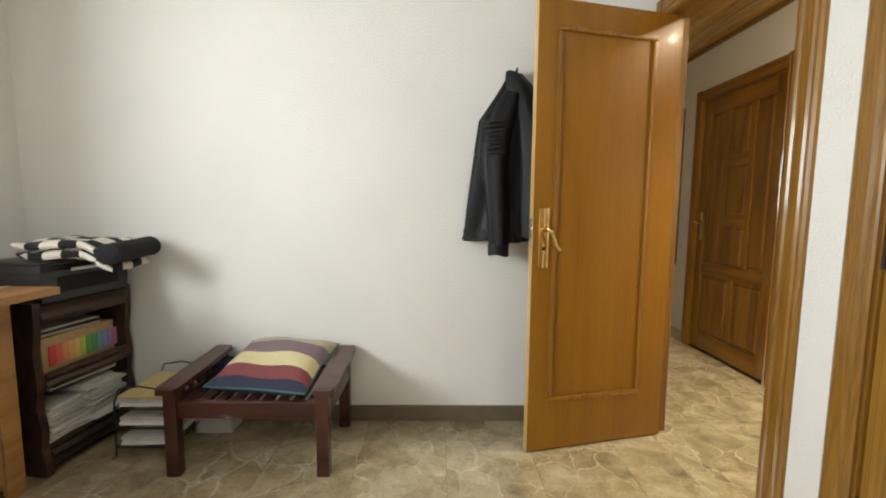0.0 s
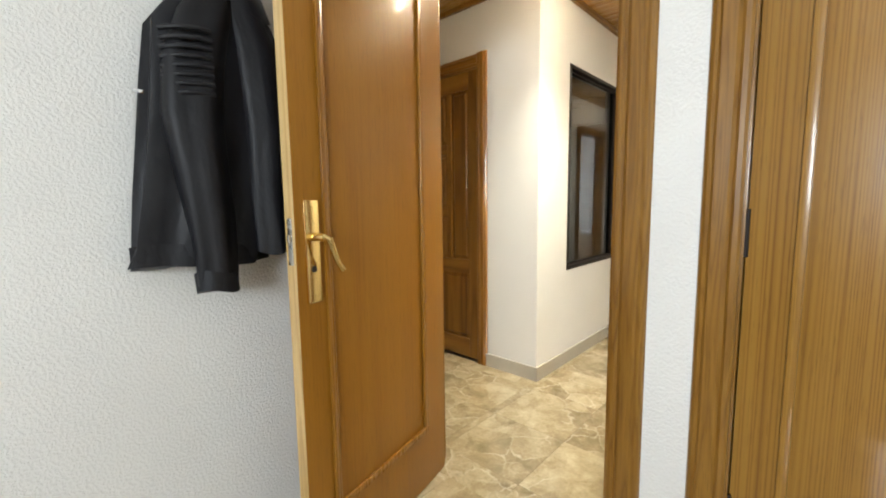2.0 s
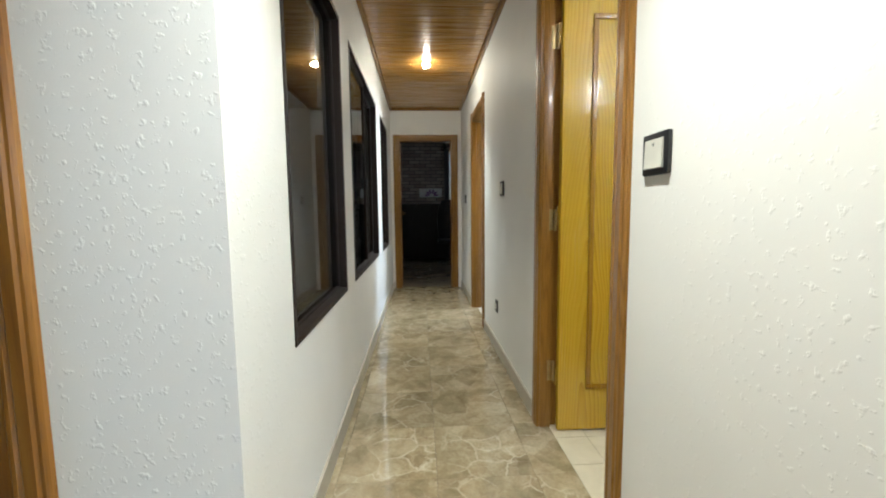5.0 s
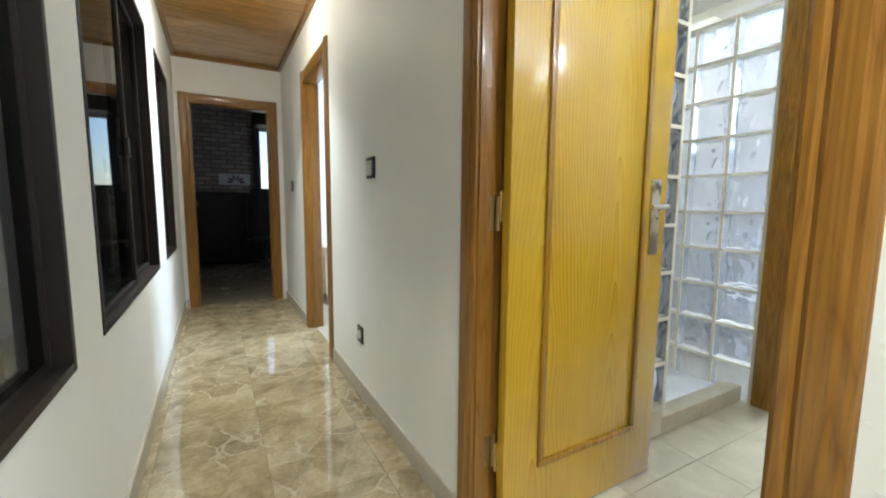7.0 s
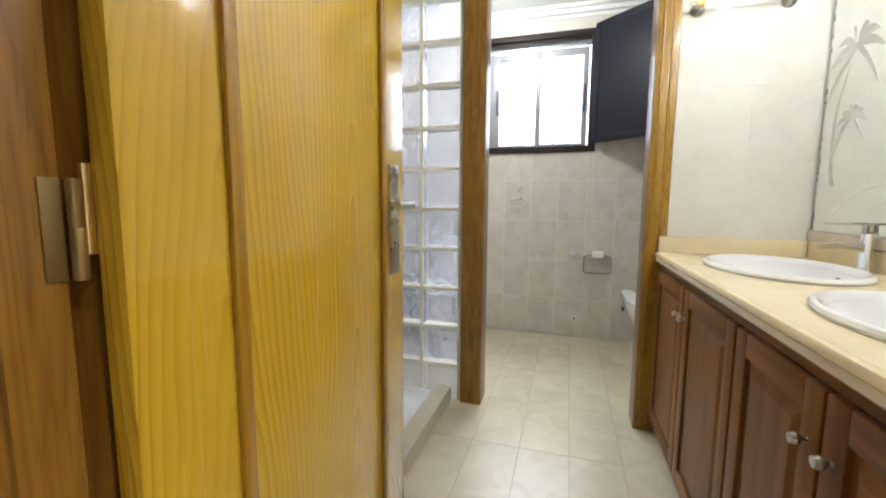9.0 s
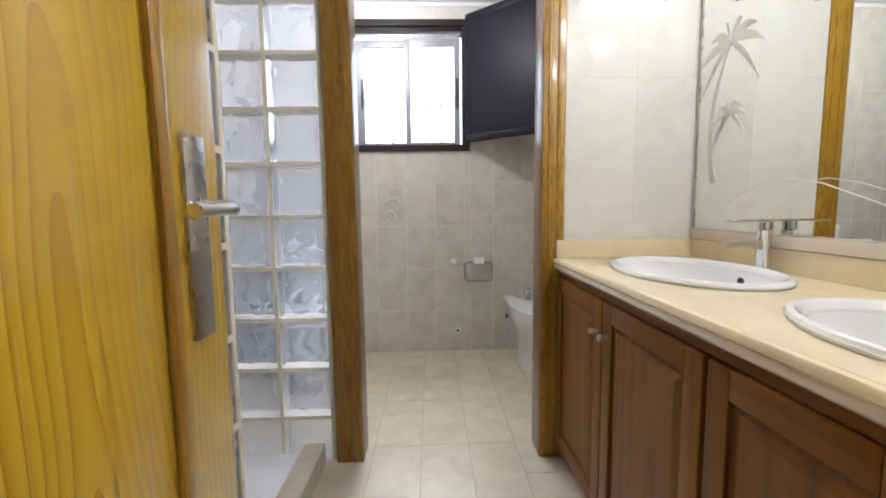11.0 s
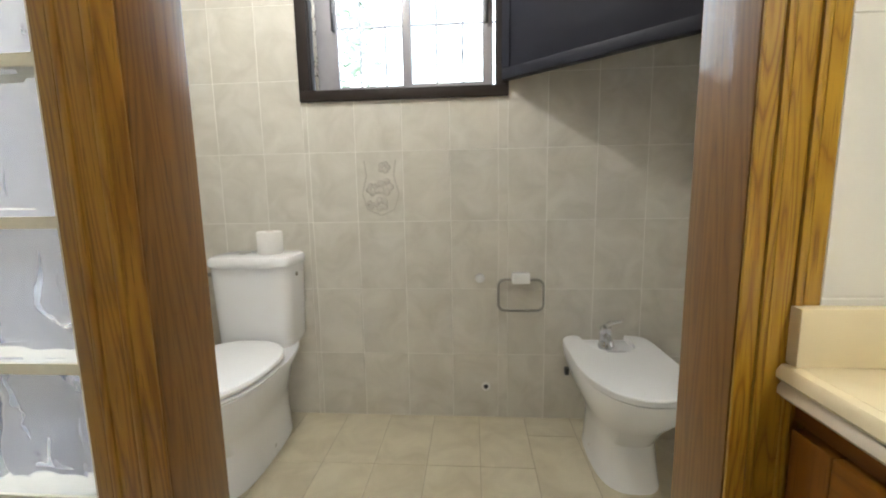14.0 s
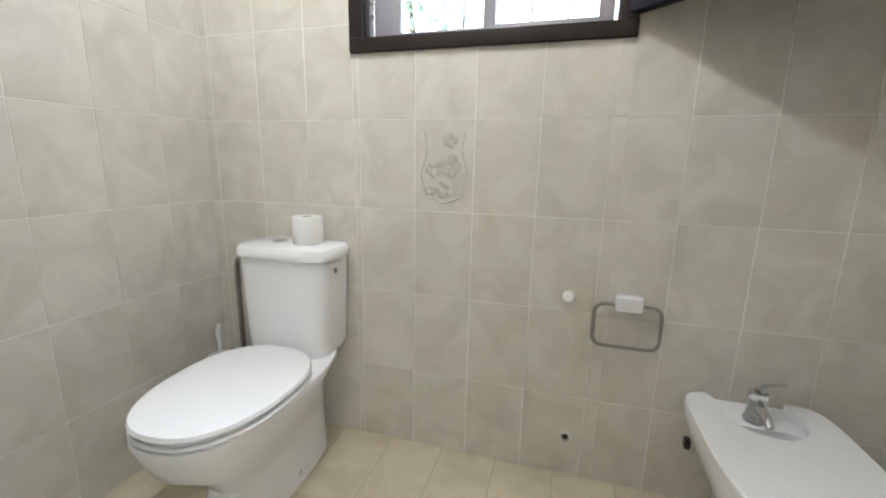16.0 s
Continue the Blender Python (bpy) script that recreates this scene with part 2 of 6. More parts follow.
RED = ((0.16, 0.064, 0.010), (0.25, 0.108, 0.016), (0.32, 0.15, 0.025))
M_RED = {a: wood("reddish_pine_" + a, *RED, axis=a, rings=9.0, streak=0.55, rough=0.25) for a in "xyz"}
VAN = ((0.110, 0.034, 0.001), (0.158, 0.055, 0.0018), (0.195, 0.073, 0.003))
M_VAN = {a: wood("stained_vanity_pine_" + a, *VAN, axis=a, rings=9.0, across=9.0, streak=0.5, rough=0.36, coat=0.0) for a in "xyz"}
M_WARD = wood("wardrobe_pine", (0.185, 0.084, 0.013), (0.27, 0.132, 0.021), (0.32, 0.168, 0.031), "z", 20.0, 20.0, 0.05, streak=0.5, rough=0.25, coat=0.4)
M_SLAT = wood("ceiling_pine", (0.28, 0.140, 0.028), (0.40, 0.212, 0.048), (0.48, 0.272, 0.07), "y", 8.0, streak=0.65, rough=0.2, coat=0.6)
M_EDGEWOOD = wood("pale_edge_wood", (0.42, 0.25, 0.08), (0.55, 0.36, 0.14), (0.62, 0.44, 0.20), "z", 20.0, 8.0)
M_MAHO = wood("dark_red_stained_wood", (0.024, 0.004, 0.003), (0.044, 0.009, 0.006), (0.068, 0.016, 0.011), "x", 6.0, rough=0.3)
M_WALNUT = wood("dark_brown_shelf_wood", (0.016, 0.008, 0.004), (0.034, 0.018, 0.010), (0.058, 0.032, 0.018), "y", 6.0, rough=0.4, coat=0.1)
M_DESK = wood("orange_beech", (0.27, 0.12, 0.035), (0.36, 0.175, 0.058), (0.43, 0.225, 0.085), "y", 6.0, rough=0.35, coat=0.1)
M_MARBLE = marble("polished_brown_marble")
M_JOINT = plain("dark_joint", (0.16, 0.13, 0.09), 0.7)
M_SKIRT = plain("grey_beige_stone_skirting", (0.44, 0.405, 0.335), 0.3, vary=0.1, scale=12)
M_TILE = tile("grey_beige_wall_tile", (0.545, 0.515, 0.447), (0.65, 0.62, 0.552), 0.05)
M_TILEW = tile("cream_white_wall_tile", (0.73, 0.71, 0.65), (0.80, 0.78, 0.72), 0.015)
M_FTILE = tile("cream_floor_tile", (0.50, 0.44, 0.31), (0.61, 0.55, 0.405), 0.25)
M_GROUT = plain("grey_grout", (0.40, 0.35, 0.255), 0.85)
M_GROUTW = plain("pale_grout", (0.75, 0.73, 0.67), 0.8)
M_MORTAR = plain("cream_mortar", (0.78, 0.74, 0.60), 0.8, vary=0.1, scale=60, bump=0.3)
M_BLOCK = glass("glass_block_glass", 0.08, 0.2, (0.88, 0.91, 1.0), 1.30)
block_tree = M_BLOCK.node_tree
scatter, blend = block_tree.nodes.new("ShaderNodeBsdfTranslucent"), block_tree.nodes.new("ShaderNodeMixShader")
scatter.inputs["Color"].default_value, blend.inputs[0].default_value = (0.80, 0.85, 1.0, 1), 0.15
block_tree.links.new(block_tree.nodes["Principled BSDF"].outputs[0], blend.inputs[1])
block_tree.links.new(scatter.outputs[0], blend.inputs[2])
block_tree.links.new(blend.outputs[0], block_tree.nodes["Material Output"].inputs[0])
M_GLASS = glass("window_glass", 0.0, 0.0, (0.97, 0.98, 0.97))
M_TINT = glass("smoked_window_glass", 0.0, 0.0, (0.50, 0.50, 0.50), 1.32)
M_BRONZE = plain("dark_bronze_aluminium", (0.022, 0.016, 0.014), 0.5, 0.0, bump=0.05)
M_SHUT = plain("dark_navy_shutter_paint", (0.011, 0.011, 0.018), 0.45, 0.0)
for dull in (M_SHUT, M_BRONZE):
    dull.node_tree.nodes["Principled BSDF"].inputs["Specular IOR Level"].default_value = 0.2
M_BRASS = plain("polished_brass", (0.82, 0.62, 0.27), 0.16, 1.0, 0.05)
M_AGED = plain("aged_brass", (0.36, 0.26, 0.12), 0.34, 0.9, 0.2)
M_CHROME = plain("chrome", (0.75, 0.76, 0.78), 0.1, 1.0, 0.03)
M_STEEL = plain("satin_steel", (0.55, 0.54, 0.52), 0.28, 1.0, 0.05)
M_RING = plain("worn_chrome", (0.30, 0.285, 0.26), 0.3, 0.9)
M_SASH = plain("grey_aluminium", (0.32, 0.31, 0.33), 0.4, 0.2)
M_BLACK = plain("black_plastic", (0.015, 0.015, 0.017), 0.35)
M_IVORY = plain("ivory_switch_plastic", (0.60, 0.585, 0.52), 0.35)
M_CERAMIC = plain("white_ceramic", (0.86, 0.86, 0.87), 0.09, 0, 0.015, 5)
M_SEAT = plain("white_seat_plastic", (0.82, 0.82, 0.82), 0.2, 0, 0.01, 5)
M_CREAM = plain("cream_marble_worktop", (0.79, 0.68, 0.45), 0.14, 0, 0.10, 9)
M_EDGE = plain("pale_worktop_edge", (0.70, 0.62, 0.50), 0.22, 0, 0.08, 9)
M_PAPER = plain("white_paper", (0.80, 0.79, 0.76), 0.85, 0, 0.04, 60, 0.1)
M_ETCH = plain("etched_mirror_mark", (0.72, 0.73, 0.67), 0.6, 0.0)
lea = Nodes("black_leather")
lv = lea.coords((1, 1, 1))
folds, pores = lea.noise(lea.coords((9, 9, 6)), 1.0, 3, 0.5, 0.5), lea.noise(lv, 240, 2)
lea.set(Base_Color=lea.ramp(folds, (0.3, (0.006, 0.006, 0.008)), (0.7, (0.012, 0.012, 0.014))), Roughness=lea.maths("ADD", lea.maths("MULTIPLY", folds, 0.2), 0.40), Specular_IOR_Level=0.26)
lea.bump(lea.maths("ADD", folds, lea.maths("MULTIPLY", pores, 0.05)), 0.7, 0.010)
M_LEATHER = lea.mat
M_NAVY = plain("blue_towelling", (0.015, 0.025, 0.14), 0.9, 0, 0.2, 90, 0.5)
M_BULB = glow("lit_bulb", (1.0, 0.84, 0.60), 640)
M_GREEN = plain("leaf_green", (0.34, 0.46, 0.30), 0.9, 0, 0.3, 20)
M_GREEN.node_tree.nodes["Principled BSDF"].inputs["Transmission Weight"].default_value = 0.7
mir = Nodes("silver_mirror")
M_MIRROR = mir.set(Base_Color=(0.88, 0.90, 0.88), Metallic=1.0, Roughness=0.01)


# ---- mesh helpers ----
def box(bm, a, b, bevel=0.0):
    """A box between two corners, with its edges rounded off."""
    lo, hi = [min(p, q) for p, q in zip(a, b)], [max(p, q) for p, q in zip(a, b)]
    v = [bm.verts.new((x, y, z)) for z in (lo[2], hi[2]) for x, y in ((lo[0], lo[1]), (hi[0], lo[1]), (hi[0], hi[1]), (lo[0], hi[1]))]
    f = [bm.faces.new([v[i] for i in q]) for q in ((3, 2, 1, 0), (4, 5, 6, 7), (0, 1, 5, 4), (1, 2, 6, 5), (2, 3, 7, 6), (3, 0, 4, 7))]
    if bevel:
        edges = list({e for q in f for e in q.edges})
        bmesh.ops.bevel(bm, geom=edges, offset=bevel, segments=2, affect="EDGES", profile=0.6)
    return bm


def boxes(*spans, bevel=0.0):
    bm = bmesh.new()
    for a, b in spans:
        box(bm, a, b, bevel)
    return bm


def loft(bm, rings, close=True, caps=True):
    """Skin a list of rings of equal count."""
    rows = [[bm.verts.new(p) for p in r] for r in rings]
    n = len(rows[0])
    for a, b in zip(rows, rows[1:]):
        for i in range(n if close else n - 1):
            j = (i + 1) % n
            bm.faces.new((a[i], a[j], b[j], b[i]))
    if caps:
        bm.faces.new(list(reversed(rows[0])))
        bm.faces.new(rows[-1])
    return bm


def oval(cx, cy, z, rx, front, back, n=32, power=2.4, back_power=None):
    """A ring in plan: rounded, with its own reach to the front (+y) and the back."""
    out = []
    for i in range(n):
        t = 2 * math.pi * i / n
        c, s = math.cos(t), math.sin(t)
        p = power if s > 0 else back_power or power
        x = rx * math.copysign(abs(c) ** (2 / p), c)
        y = math.copysign(abs(s) ** (2 / p), s) * (front if s > 0 else back)
        out.append((cx + x, cy + y, z))
    return out


def tube(bm, points, radius, n=10, closed=False):
    """A round bar along points."""
    pts = [Vector(p) for p in points]
    rings, up = [], None
    count = len(pts)
    for i, p in enumerate(pts):
        a = pts[(i - 1) % count] if closed or i else p
        b = pts[(i + 1) % count] if closed or i < count - 1 else p
        d = (b - a).normalized()
        if up is None:
            up = d.orthogonal().normalized()
        side = d.cross(up).normalized()
        up = side.cross(d).normalized()
        r = radius[i] if isinstance(radius, (list, tuple)) else radius
        rings.append([p + r * (math.cos(t) * up + math.sin(t) * side) for t in (2 * math.pi * k / n for k in range(n))])
    if closed:
        rings.append(rings[0])
        loft(bm, rings, True, False)
        bmesh.ops.remove_doubles(bm, verts=bm.verts, dist=1e-5)
    else:
        loft(bm, rings)
    return bm


def lathe(bm, profile, centre, axis="z", n=24):
    """Turn (radius, height) pairs round an axis through the centre."""
    rings = []
    for r, h in profile:
        ring = []
        for k in range(n):
            t = 2 * math.pi * k / n
            u, w = r * math.cos(t), r * math.sin(t)
            p = {"z": (u, w, h), "y": (w, h, u), "x": (h, u, w)}[axis]
            ring.append(tuple(c + q for c, q in zip(centre, p)))
        rings.append(ring)
    return loft(bm, rings)


def mesh_of(name, bm, material, smooth=False):
    bmesh.ops.recalc_face_normals(bm, faces=bm.faces)
    me = bpy.data.meshes.new(name)
    bm.to_mesh(me)
    bm.free()
    for m in material if isinstance(material, (list, tuple)) else [material]:
        me.materials.append(m)
    if smooth:
        for p in me.polygons:
            p.use_smooth = True
        me.set_sharp_from_angle(angle=radians(38))
    return me


def part(name, bm, material, parent, label="", smooth=True):
    ob = new(name, mesh_of(name, bm, material, smooth))
    ob.parent = parent
    return tagged(ob, label)


def thing(name, place, label, category, group="", kind="", rz=0):
    ob = new(name)
    ob.empty_display_size = 0.1
    ob.matrix_world = pose(*place, 0, 0, rz)
    return tagged(ob, label, category, group, kind)


def solid(name, bm, material, label, category, kind="structure", smooth=False):
    return tagged(new(name, mesh_of(name, bm, material, smooth)), label, category, "", kind)


# ---- structure ----
H = 2.435          # hall ceiling
HB = 2.48          # bathroom ceiling
N, S = 1.96, 1.0   # corridor's long walls
XE, XT = 3.13, 3.23  # faces of the wall with the office door


def pieces(parent, name, size, spots, material, axis="z", bevel=0.0012, gap=0.002):
    """Equal slabs as parts; spots are lower corners, size the pitch with the joint included."""
    sx, sy, sz = size
    g = [gap / 2 if s > 0.02 else 0 for s in size]
    me = mesh_of(name, boxes(((g[0], g[1], g[2]), (sx - g[0], sy - g[1], sz - g[2])), bevel=bevel), material)
    for p in spots:
        ob = new(name, me)
        ob.parent, ob.location = parent, p


def cut_pieces(parent, name, pitch, area, z, thick, material, stagger=0.0, gap=0.002, start=(0, 0)):
    """Floor slabs over an area x0, y0, x1, y1; the edge ones are cut to it."""
    x0, y0, x1, y1 = area
    shared = {}
    x = start[0] + pitch[0] * math.floor((x0 - start[0]) / pitch[0])
    while x < x1 - 0.01:
        col = round((x - start[0]) / pitch[0])
        off = start[1] + stagger * (col % 2)
        y = off + pitch[1] * math.floor((y0 - off) / pitch[1])
        while y < y1 - 0.01:
            a, b, c, d = max(x, x0), max(y, y0), min(x + pitch[0], x1), min(y + pitch[1], y1)
            if c - a > 0.012 and d - b > 0.012:
                key = (round(c - a, 3), round(d - b, 3))
                if key not in shared:
                    shared[key] = mesh_of(name, boxes(((gap / 2, gap / 2, 0), (key[0] - gap / 2, key[1] - gap / 2, thick)), bevel=0.0008), material)
                ob = new(name, shared[key])
                ob.parent, ob.location = parent, (a, b, z)
            y += pitch[1]
        x += pitch[0]


def wall_tiles(parent, axis, plane, side, span, z0, z1, material, start, pitch=(0.2075, 0.307), name="tile", grout=None):
    """Upright tiles on a wall; axis is the wall's normal, side the way it faces. They stand 6 mm proud of the grout."""
    shared = {}
    u = start + pitch[0] * math.floor((span[0] - start) / pitch[0])
    g, t = 0.0012, 0.006
    d0, d1 = (plane - 0.001, plane + 0.0047) if side > 0 else (plane - 0.0047, plane + 0.001)
    lo, hi = ((d0, span[0], z0), (d1, span[1], z1)) if axis == "x" else ((span[0], d0, z0), (span[1], d1, z1))
    part("grout", boxes((lo, hi)), grout or M_GROUTW, parent, smooth=False)
    while u < span[1] - 0.01:
        z = 0.0
        while z < z1 - 0.01:
            a, b, c, d = max(u, span[0]), max(z, z0), min(u + pitch[0], span[1]), min(z + pitch[1], z1)
            if b < d - 0.012 and a < c - 0.012:
                key = (round(c - a, 3), round(d - b, 3))
                if key not in shared:
                    w, h = key
                    lo, hi = ((0, g, g), (t, w - g, h - g)) if axis == "x" else ((g, 0, g), (w - g, t, h - g))
                    shared[key] = mesh_of(name, boxes((lo, hi), bevel=0.0012), material)
                ob = new(name, shared[key])
                base = plane if side > 0 else plane - t
                ob.parent, ob.location = parent, ((base, a, b) if axis == "x" else (a, base, b))
            z += pitch[1]
        u += pitch[0]


def wall_x(name, x0, x1, y0, y1, top, holes=(), material=None, label="white textured plaster wall"):
    """A wall that runs along y, with holes (y0, y1, z0, z1)."""
    spans, at = [], y0
    for a, b, c, d in sorted(holes):
        spans.append(((x0, at, 0), (x1, a, top)))
        if c > 0:
            spans.append(((x0, a, 0), (x1, b, c)))
        spans.append(((x0, a, d), (x1, b, top)))
        at = b
    spans.append(((x0, at, 0), (x1, y1, top)))
    return solid(name, boxes(*spans), material or M_WALL, label, "wall")


def wall_y(name, y0, y1, x0, x1, top, holes=(), material=None, label="white plaster wall"):
    spans, at = [], x0
    for a, b, c, d in sorted(holes):
        spans.append(((at, y0, 0), (a, y1, top)))
        if c > 0:
            spans.append(((a, y0, 0), (b, y1, c)))
        spans.append(((a, y0, d), (b, y1, top)))
        at = b
    spans.append(((at, y0, 0), (x1, y1, top)))
    return solid(name, boxes(*spans), material or M_HALL, label, "wall")


W1, W2, W3, WV = (4.59, 5.49), (5.76, 7.16), (7.56, 8.36), (3.47, 4.30)
SILL, HEAD = 0.662, 2.028

# office
wall_y("wall_office_north", N, N + 0.12, -0.05, XE, 2.6, material=M_WALL, label="white pebbled plaster wall behind the jacket")
wall_x("wall_office_west", -0.35, -0.05, -2.2, N + 0.12, 2.6, [(-0.9, 0.6, 1.0, 2.2)])
wall_y("wall_office_south", -2.32, -2.2, -0.35, XT, 2.6, material=M_WALL)
wall_x("wall_office_east", XE, XT, -2.2, 4.9, 2.6, [(1.090, 1.883, 0, 2.073), (-0.278, 0.845, 0, 2.073)], label="white plaster wall with the office door opening")
solid("ceiling_office", boxes(((-0.35, -2.32, 2.6), (XT, N + 0.12, 2.7))), M_CEIL, "plain white office ceiling", "ceiling")
# hall and corridor
wall_x("wall_hall_east", 4.2, 4.32, N + 0.12, 4.9, H, [(2.397, 3.258, 0, 2.048), (WV[0], WV[1], SILL, HEAD)], M_HALL, "white plaster hall wall round the panelled door")
wall_y("wall_hall_north", 4.9, 5.0, XE, 4.32, H)
wall_y("wall_corridor_north", N, N + 0.12, 4.2, 9.0, H, [(*W1, SILL, HEAD), (*W2, SILL, HEAD), (*W3, SILL, HEAD)], label="white corridor wall with three dark inner windows")
wall_y("wall_corridor_south", S - 0.1, S, XT, 9.0, H, [(4.500, 5.284, 0, 2.073), (7.03, 7.79, 0, 2.028)], label="white plaster corridor wall with two door openings")
wall_x("wall_corridor_end", 9.0, 9.12, -1.2, 3.6, H + 0.4, [(1.11, 1.863, 0, 2.028)], M_HALL, "white end wall with the living room door")
# ceiling boards across the hall and corridor
bm = bmesh.new()
x = XT
while x < 8.99:
    far = 4.9 if x < 4.15 else N
    w = min(0.098, 9.0 - x)
    box(bm, (x + 0.001, S, H), (x + w - 0.003, far, H + 0.012), 0.003)
    x += 0.098
box(bm, (XE, S - 0.1, H + 0.013), (9.0, 4.9, H + 0.06))
solid("ceiling_corridor", bm, M_SLAT, "varnished pine board ceiling, boards laid crosswise", "ceiling")
bm = bmesh.new()
for a, b in (((4.2, N - 0.03, H - 0.03), (9.0, N, H)), ((XT, S, H - 0.03), (9.0, S + 0.03, H)), ((8.97, S + 0.03, H - 0.03), (9.0, N - 0.03, H)),
             ((4.17, N - 0.03, H - 0.03), (4.2, 4.9, H)), ((XT, S + 0.03, H - 0.03), (XE + 0.15, 4.9, H))):
    box(bm, a, b, 0.006)
solid("trim_ceiling", bm, M_PINE["x"], "narrow pine moulding round the ceiling", "trim")


def baseboard(spans, material=M_SKIRT, label="grey beige stone skirting board"):
    for a, b in spans:
        solid("baseboard", boxes((a, b), bevel=0.002), material, label, "baseboard")


T = 0.011
baseboard([((-0.05, N - T, 0), (3.1, N, 0.085))], plain("brown_stone_skirting", (0.15, 0.115, 0.075), 0.35, vary=0.25, scale=14), "brown stone skirting with worn paint edge")
baseboard([((4.2 - T, N, 0), (4.2, 2.347, 0.09)), ((4.2 - T, 3.31, 0), (4.2, 4.9, 0.09)), ((4.2 - T, N - T, 0), (8.9, N, 0.09)),
           ((3.25, S, 0), (4.44, S + T, 0.09)), ((5.37, S, 0), (6.95, S + T, 0.09)), ((7.87, S, 0), (9.0, S + T, 0.09)),
           ((9.0 - T, N - T - 0.03, 0), (9.0, N - T, 0.09))])

# bathroom shell
BW, BE, BS = 3.835, 6.15, -2.106
PF, PB = -0.796, -0.90
WX0, WX1, WZ0, WZ1 = 4.645, 5.475, 1.475, 2.29
w_south = wall_y("wall_bathroom_south", BS - 0.22, BS, BW - 0.1, BE + 0.1, HB, [(WX0, WX1, WZ0, WZ1)], M_GROUTW, "grey beige tiled wall under the small window")
w_west = wall_x("wall_bathroom_west", BW - 0.1, BW, BS, S - 0.1, HB, (), M_GROUTW, "tiled bathroom wall behind mirror and bidet")
w_east = wall_x("wall_bathroom_east", BE, BE + 0.1, BS, S - 0.1, HB, (), M_GROUTW, "grey beige tiled wall beside the toilet")
w_part = solid("wall_partition", boxes(((BW, PB, 0), (4.365, PF, HB)), ((4.365, PB, 2.14), (BE, PF, HB))), M_GROUTW, "cream tiled partition beside the vanity", "wall")
w_north = solid("wall_bathroom_north", boxes(((BW, S - 0.11, 0), (4.44, S - 0.1, HB)), ((5.36, S - 0.11, 0), (BE, S - 0.1, HB)), ((4.44, S - 0.11, 2.14), (5.36, S - 0.1, HB))), M_GROUTW, "tiled bathroom wall with the door", "wall")
solid("ceiling_bathroom", boxes(((BW - 0.1, BS - 0.22, HB), (BE + 0.1, S - 0.1, HB + 0.1)), ((BW, BS, HB - 0.05), (BE, BS + 0.05, HB)), ((BW, BS + 0.05, HB - 0.022), (BE, BS + 0.085, HB)), ((BW, BS, HB - 0.075), (BE, BS + 0.018, HB - 0.05)), ((BW, PB - 0.05, HB - 0.05), (BE, PB, HB))), M_CEIL, "white ceiling with a plain cornice", "ceiling")

# floors
f_office = solid("floor_office", boxes(((-0.35, -2.3, -0.1), (XE + 0.02, N + 0.1, -0.012))), M_JOINT, "polished brown marble floor of the office", "floor")
f_hall = solid("floor_corridor", boxes(((XE + 0.02, S - 0.05, -0.1), (9.06, 4.9, -0.012))), M_JOINT, "polished brown marble corridor floor with pale veins", "floor")
f_bath = solid("floor_bathroom", boxes(((BW - 0.1, BS - 0.1, -0.1), (BE + 0.1, S - 0.05, -0.002))), M_GROUT, "cream rectangular floor tiles with grey joints", "floor")


# ---- doors ----
PROFILE = ((0, 0), (0, 0.010), (0.006, 0.014), (0.016, 0.015), (0.022, 0.010), (0.030, 0.016), (0.058, 0.018), (0.064, 0.013), (0.072, 0.013), (0.080, 0.008), (0.084, 0.0))


def moulded(bm, run, start, end, at, out, flip, scale=1.0):
    """The casing profile drawn along one axis. run: axis of the length; at: inner edge on the width axis; out: face plane and its side."""
    width_axis, plane, side, normal = flip
    rings = []
    for w in (start, end):
        ring = []
        for u, v in PROFILE:
            p = [0.0, 0.0, 0.0]
            p["xyz".index(run)] = w
            p["xyz".index(width_axis)] = at + out * u * scale
            p["xyz".index(normal)] = plane + side * v
            ring.append(p)
        rings.append(ring)
    return loft(bm, rings)


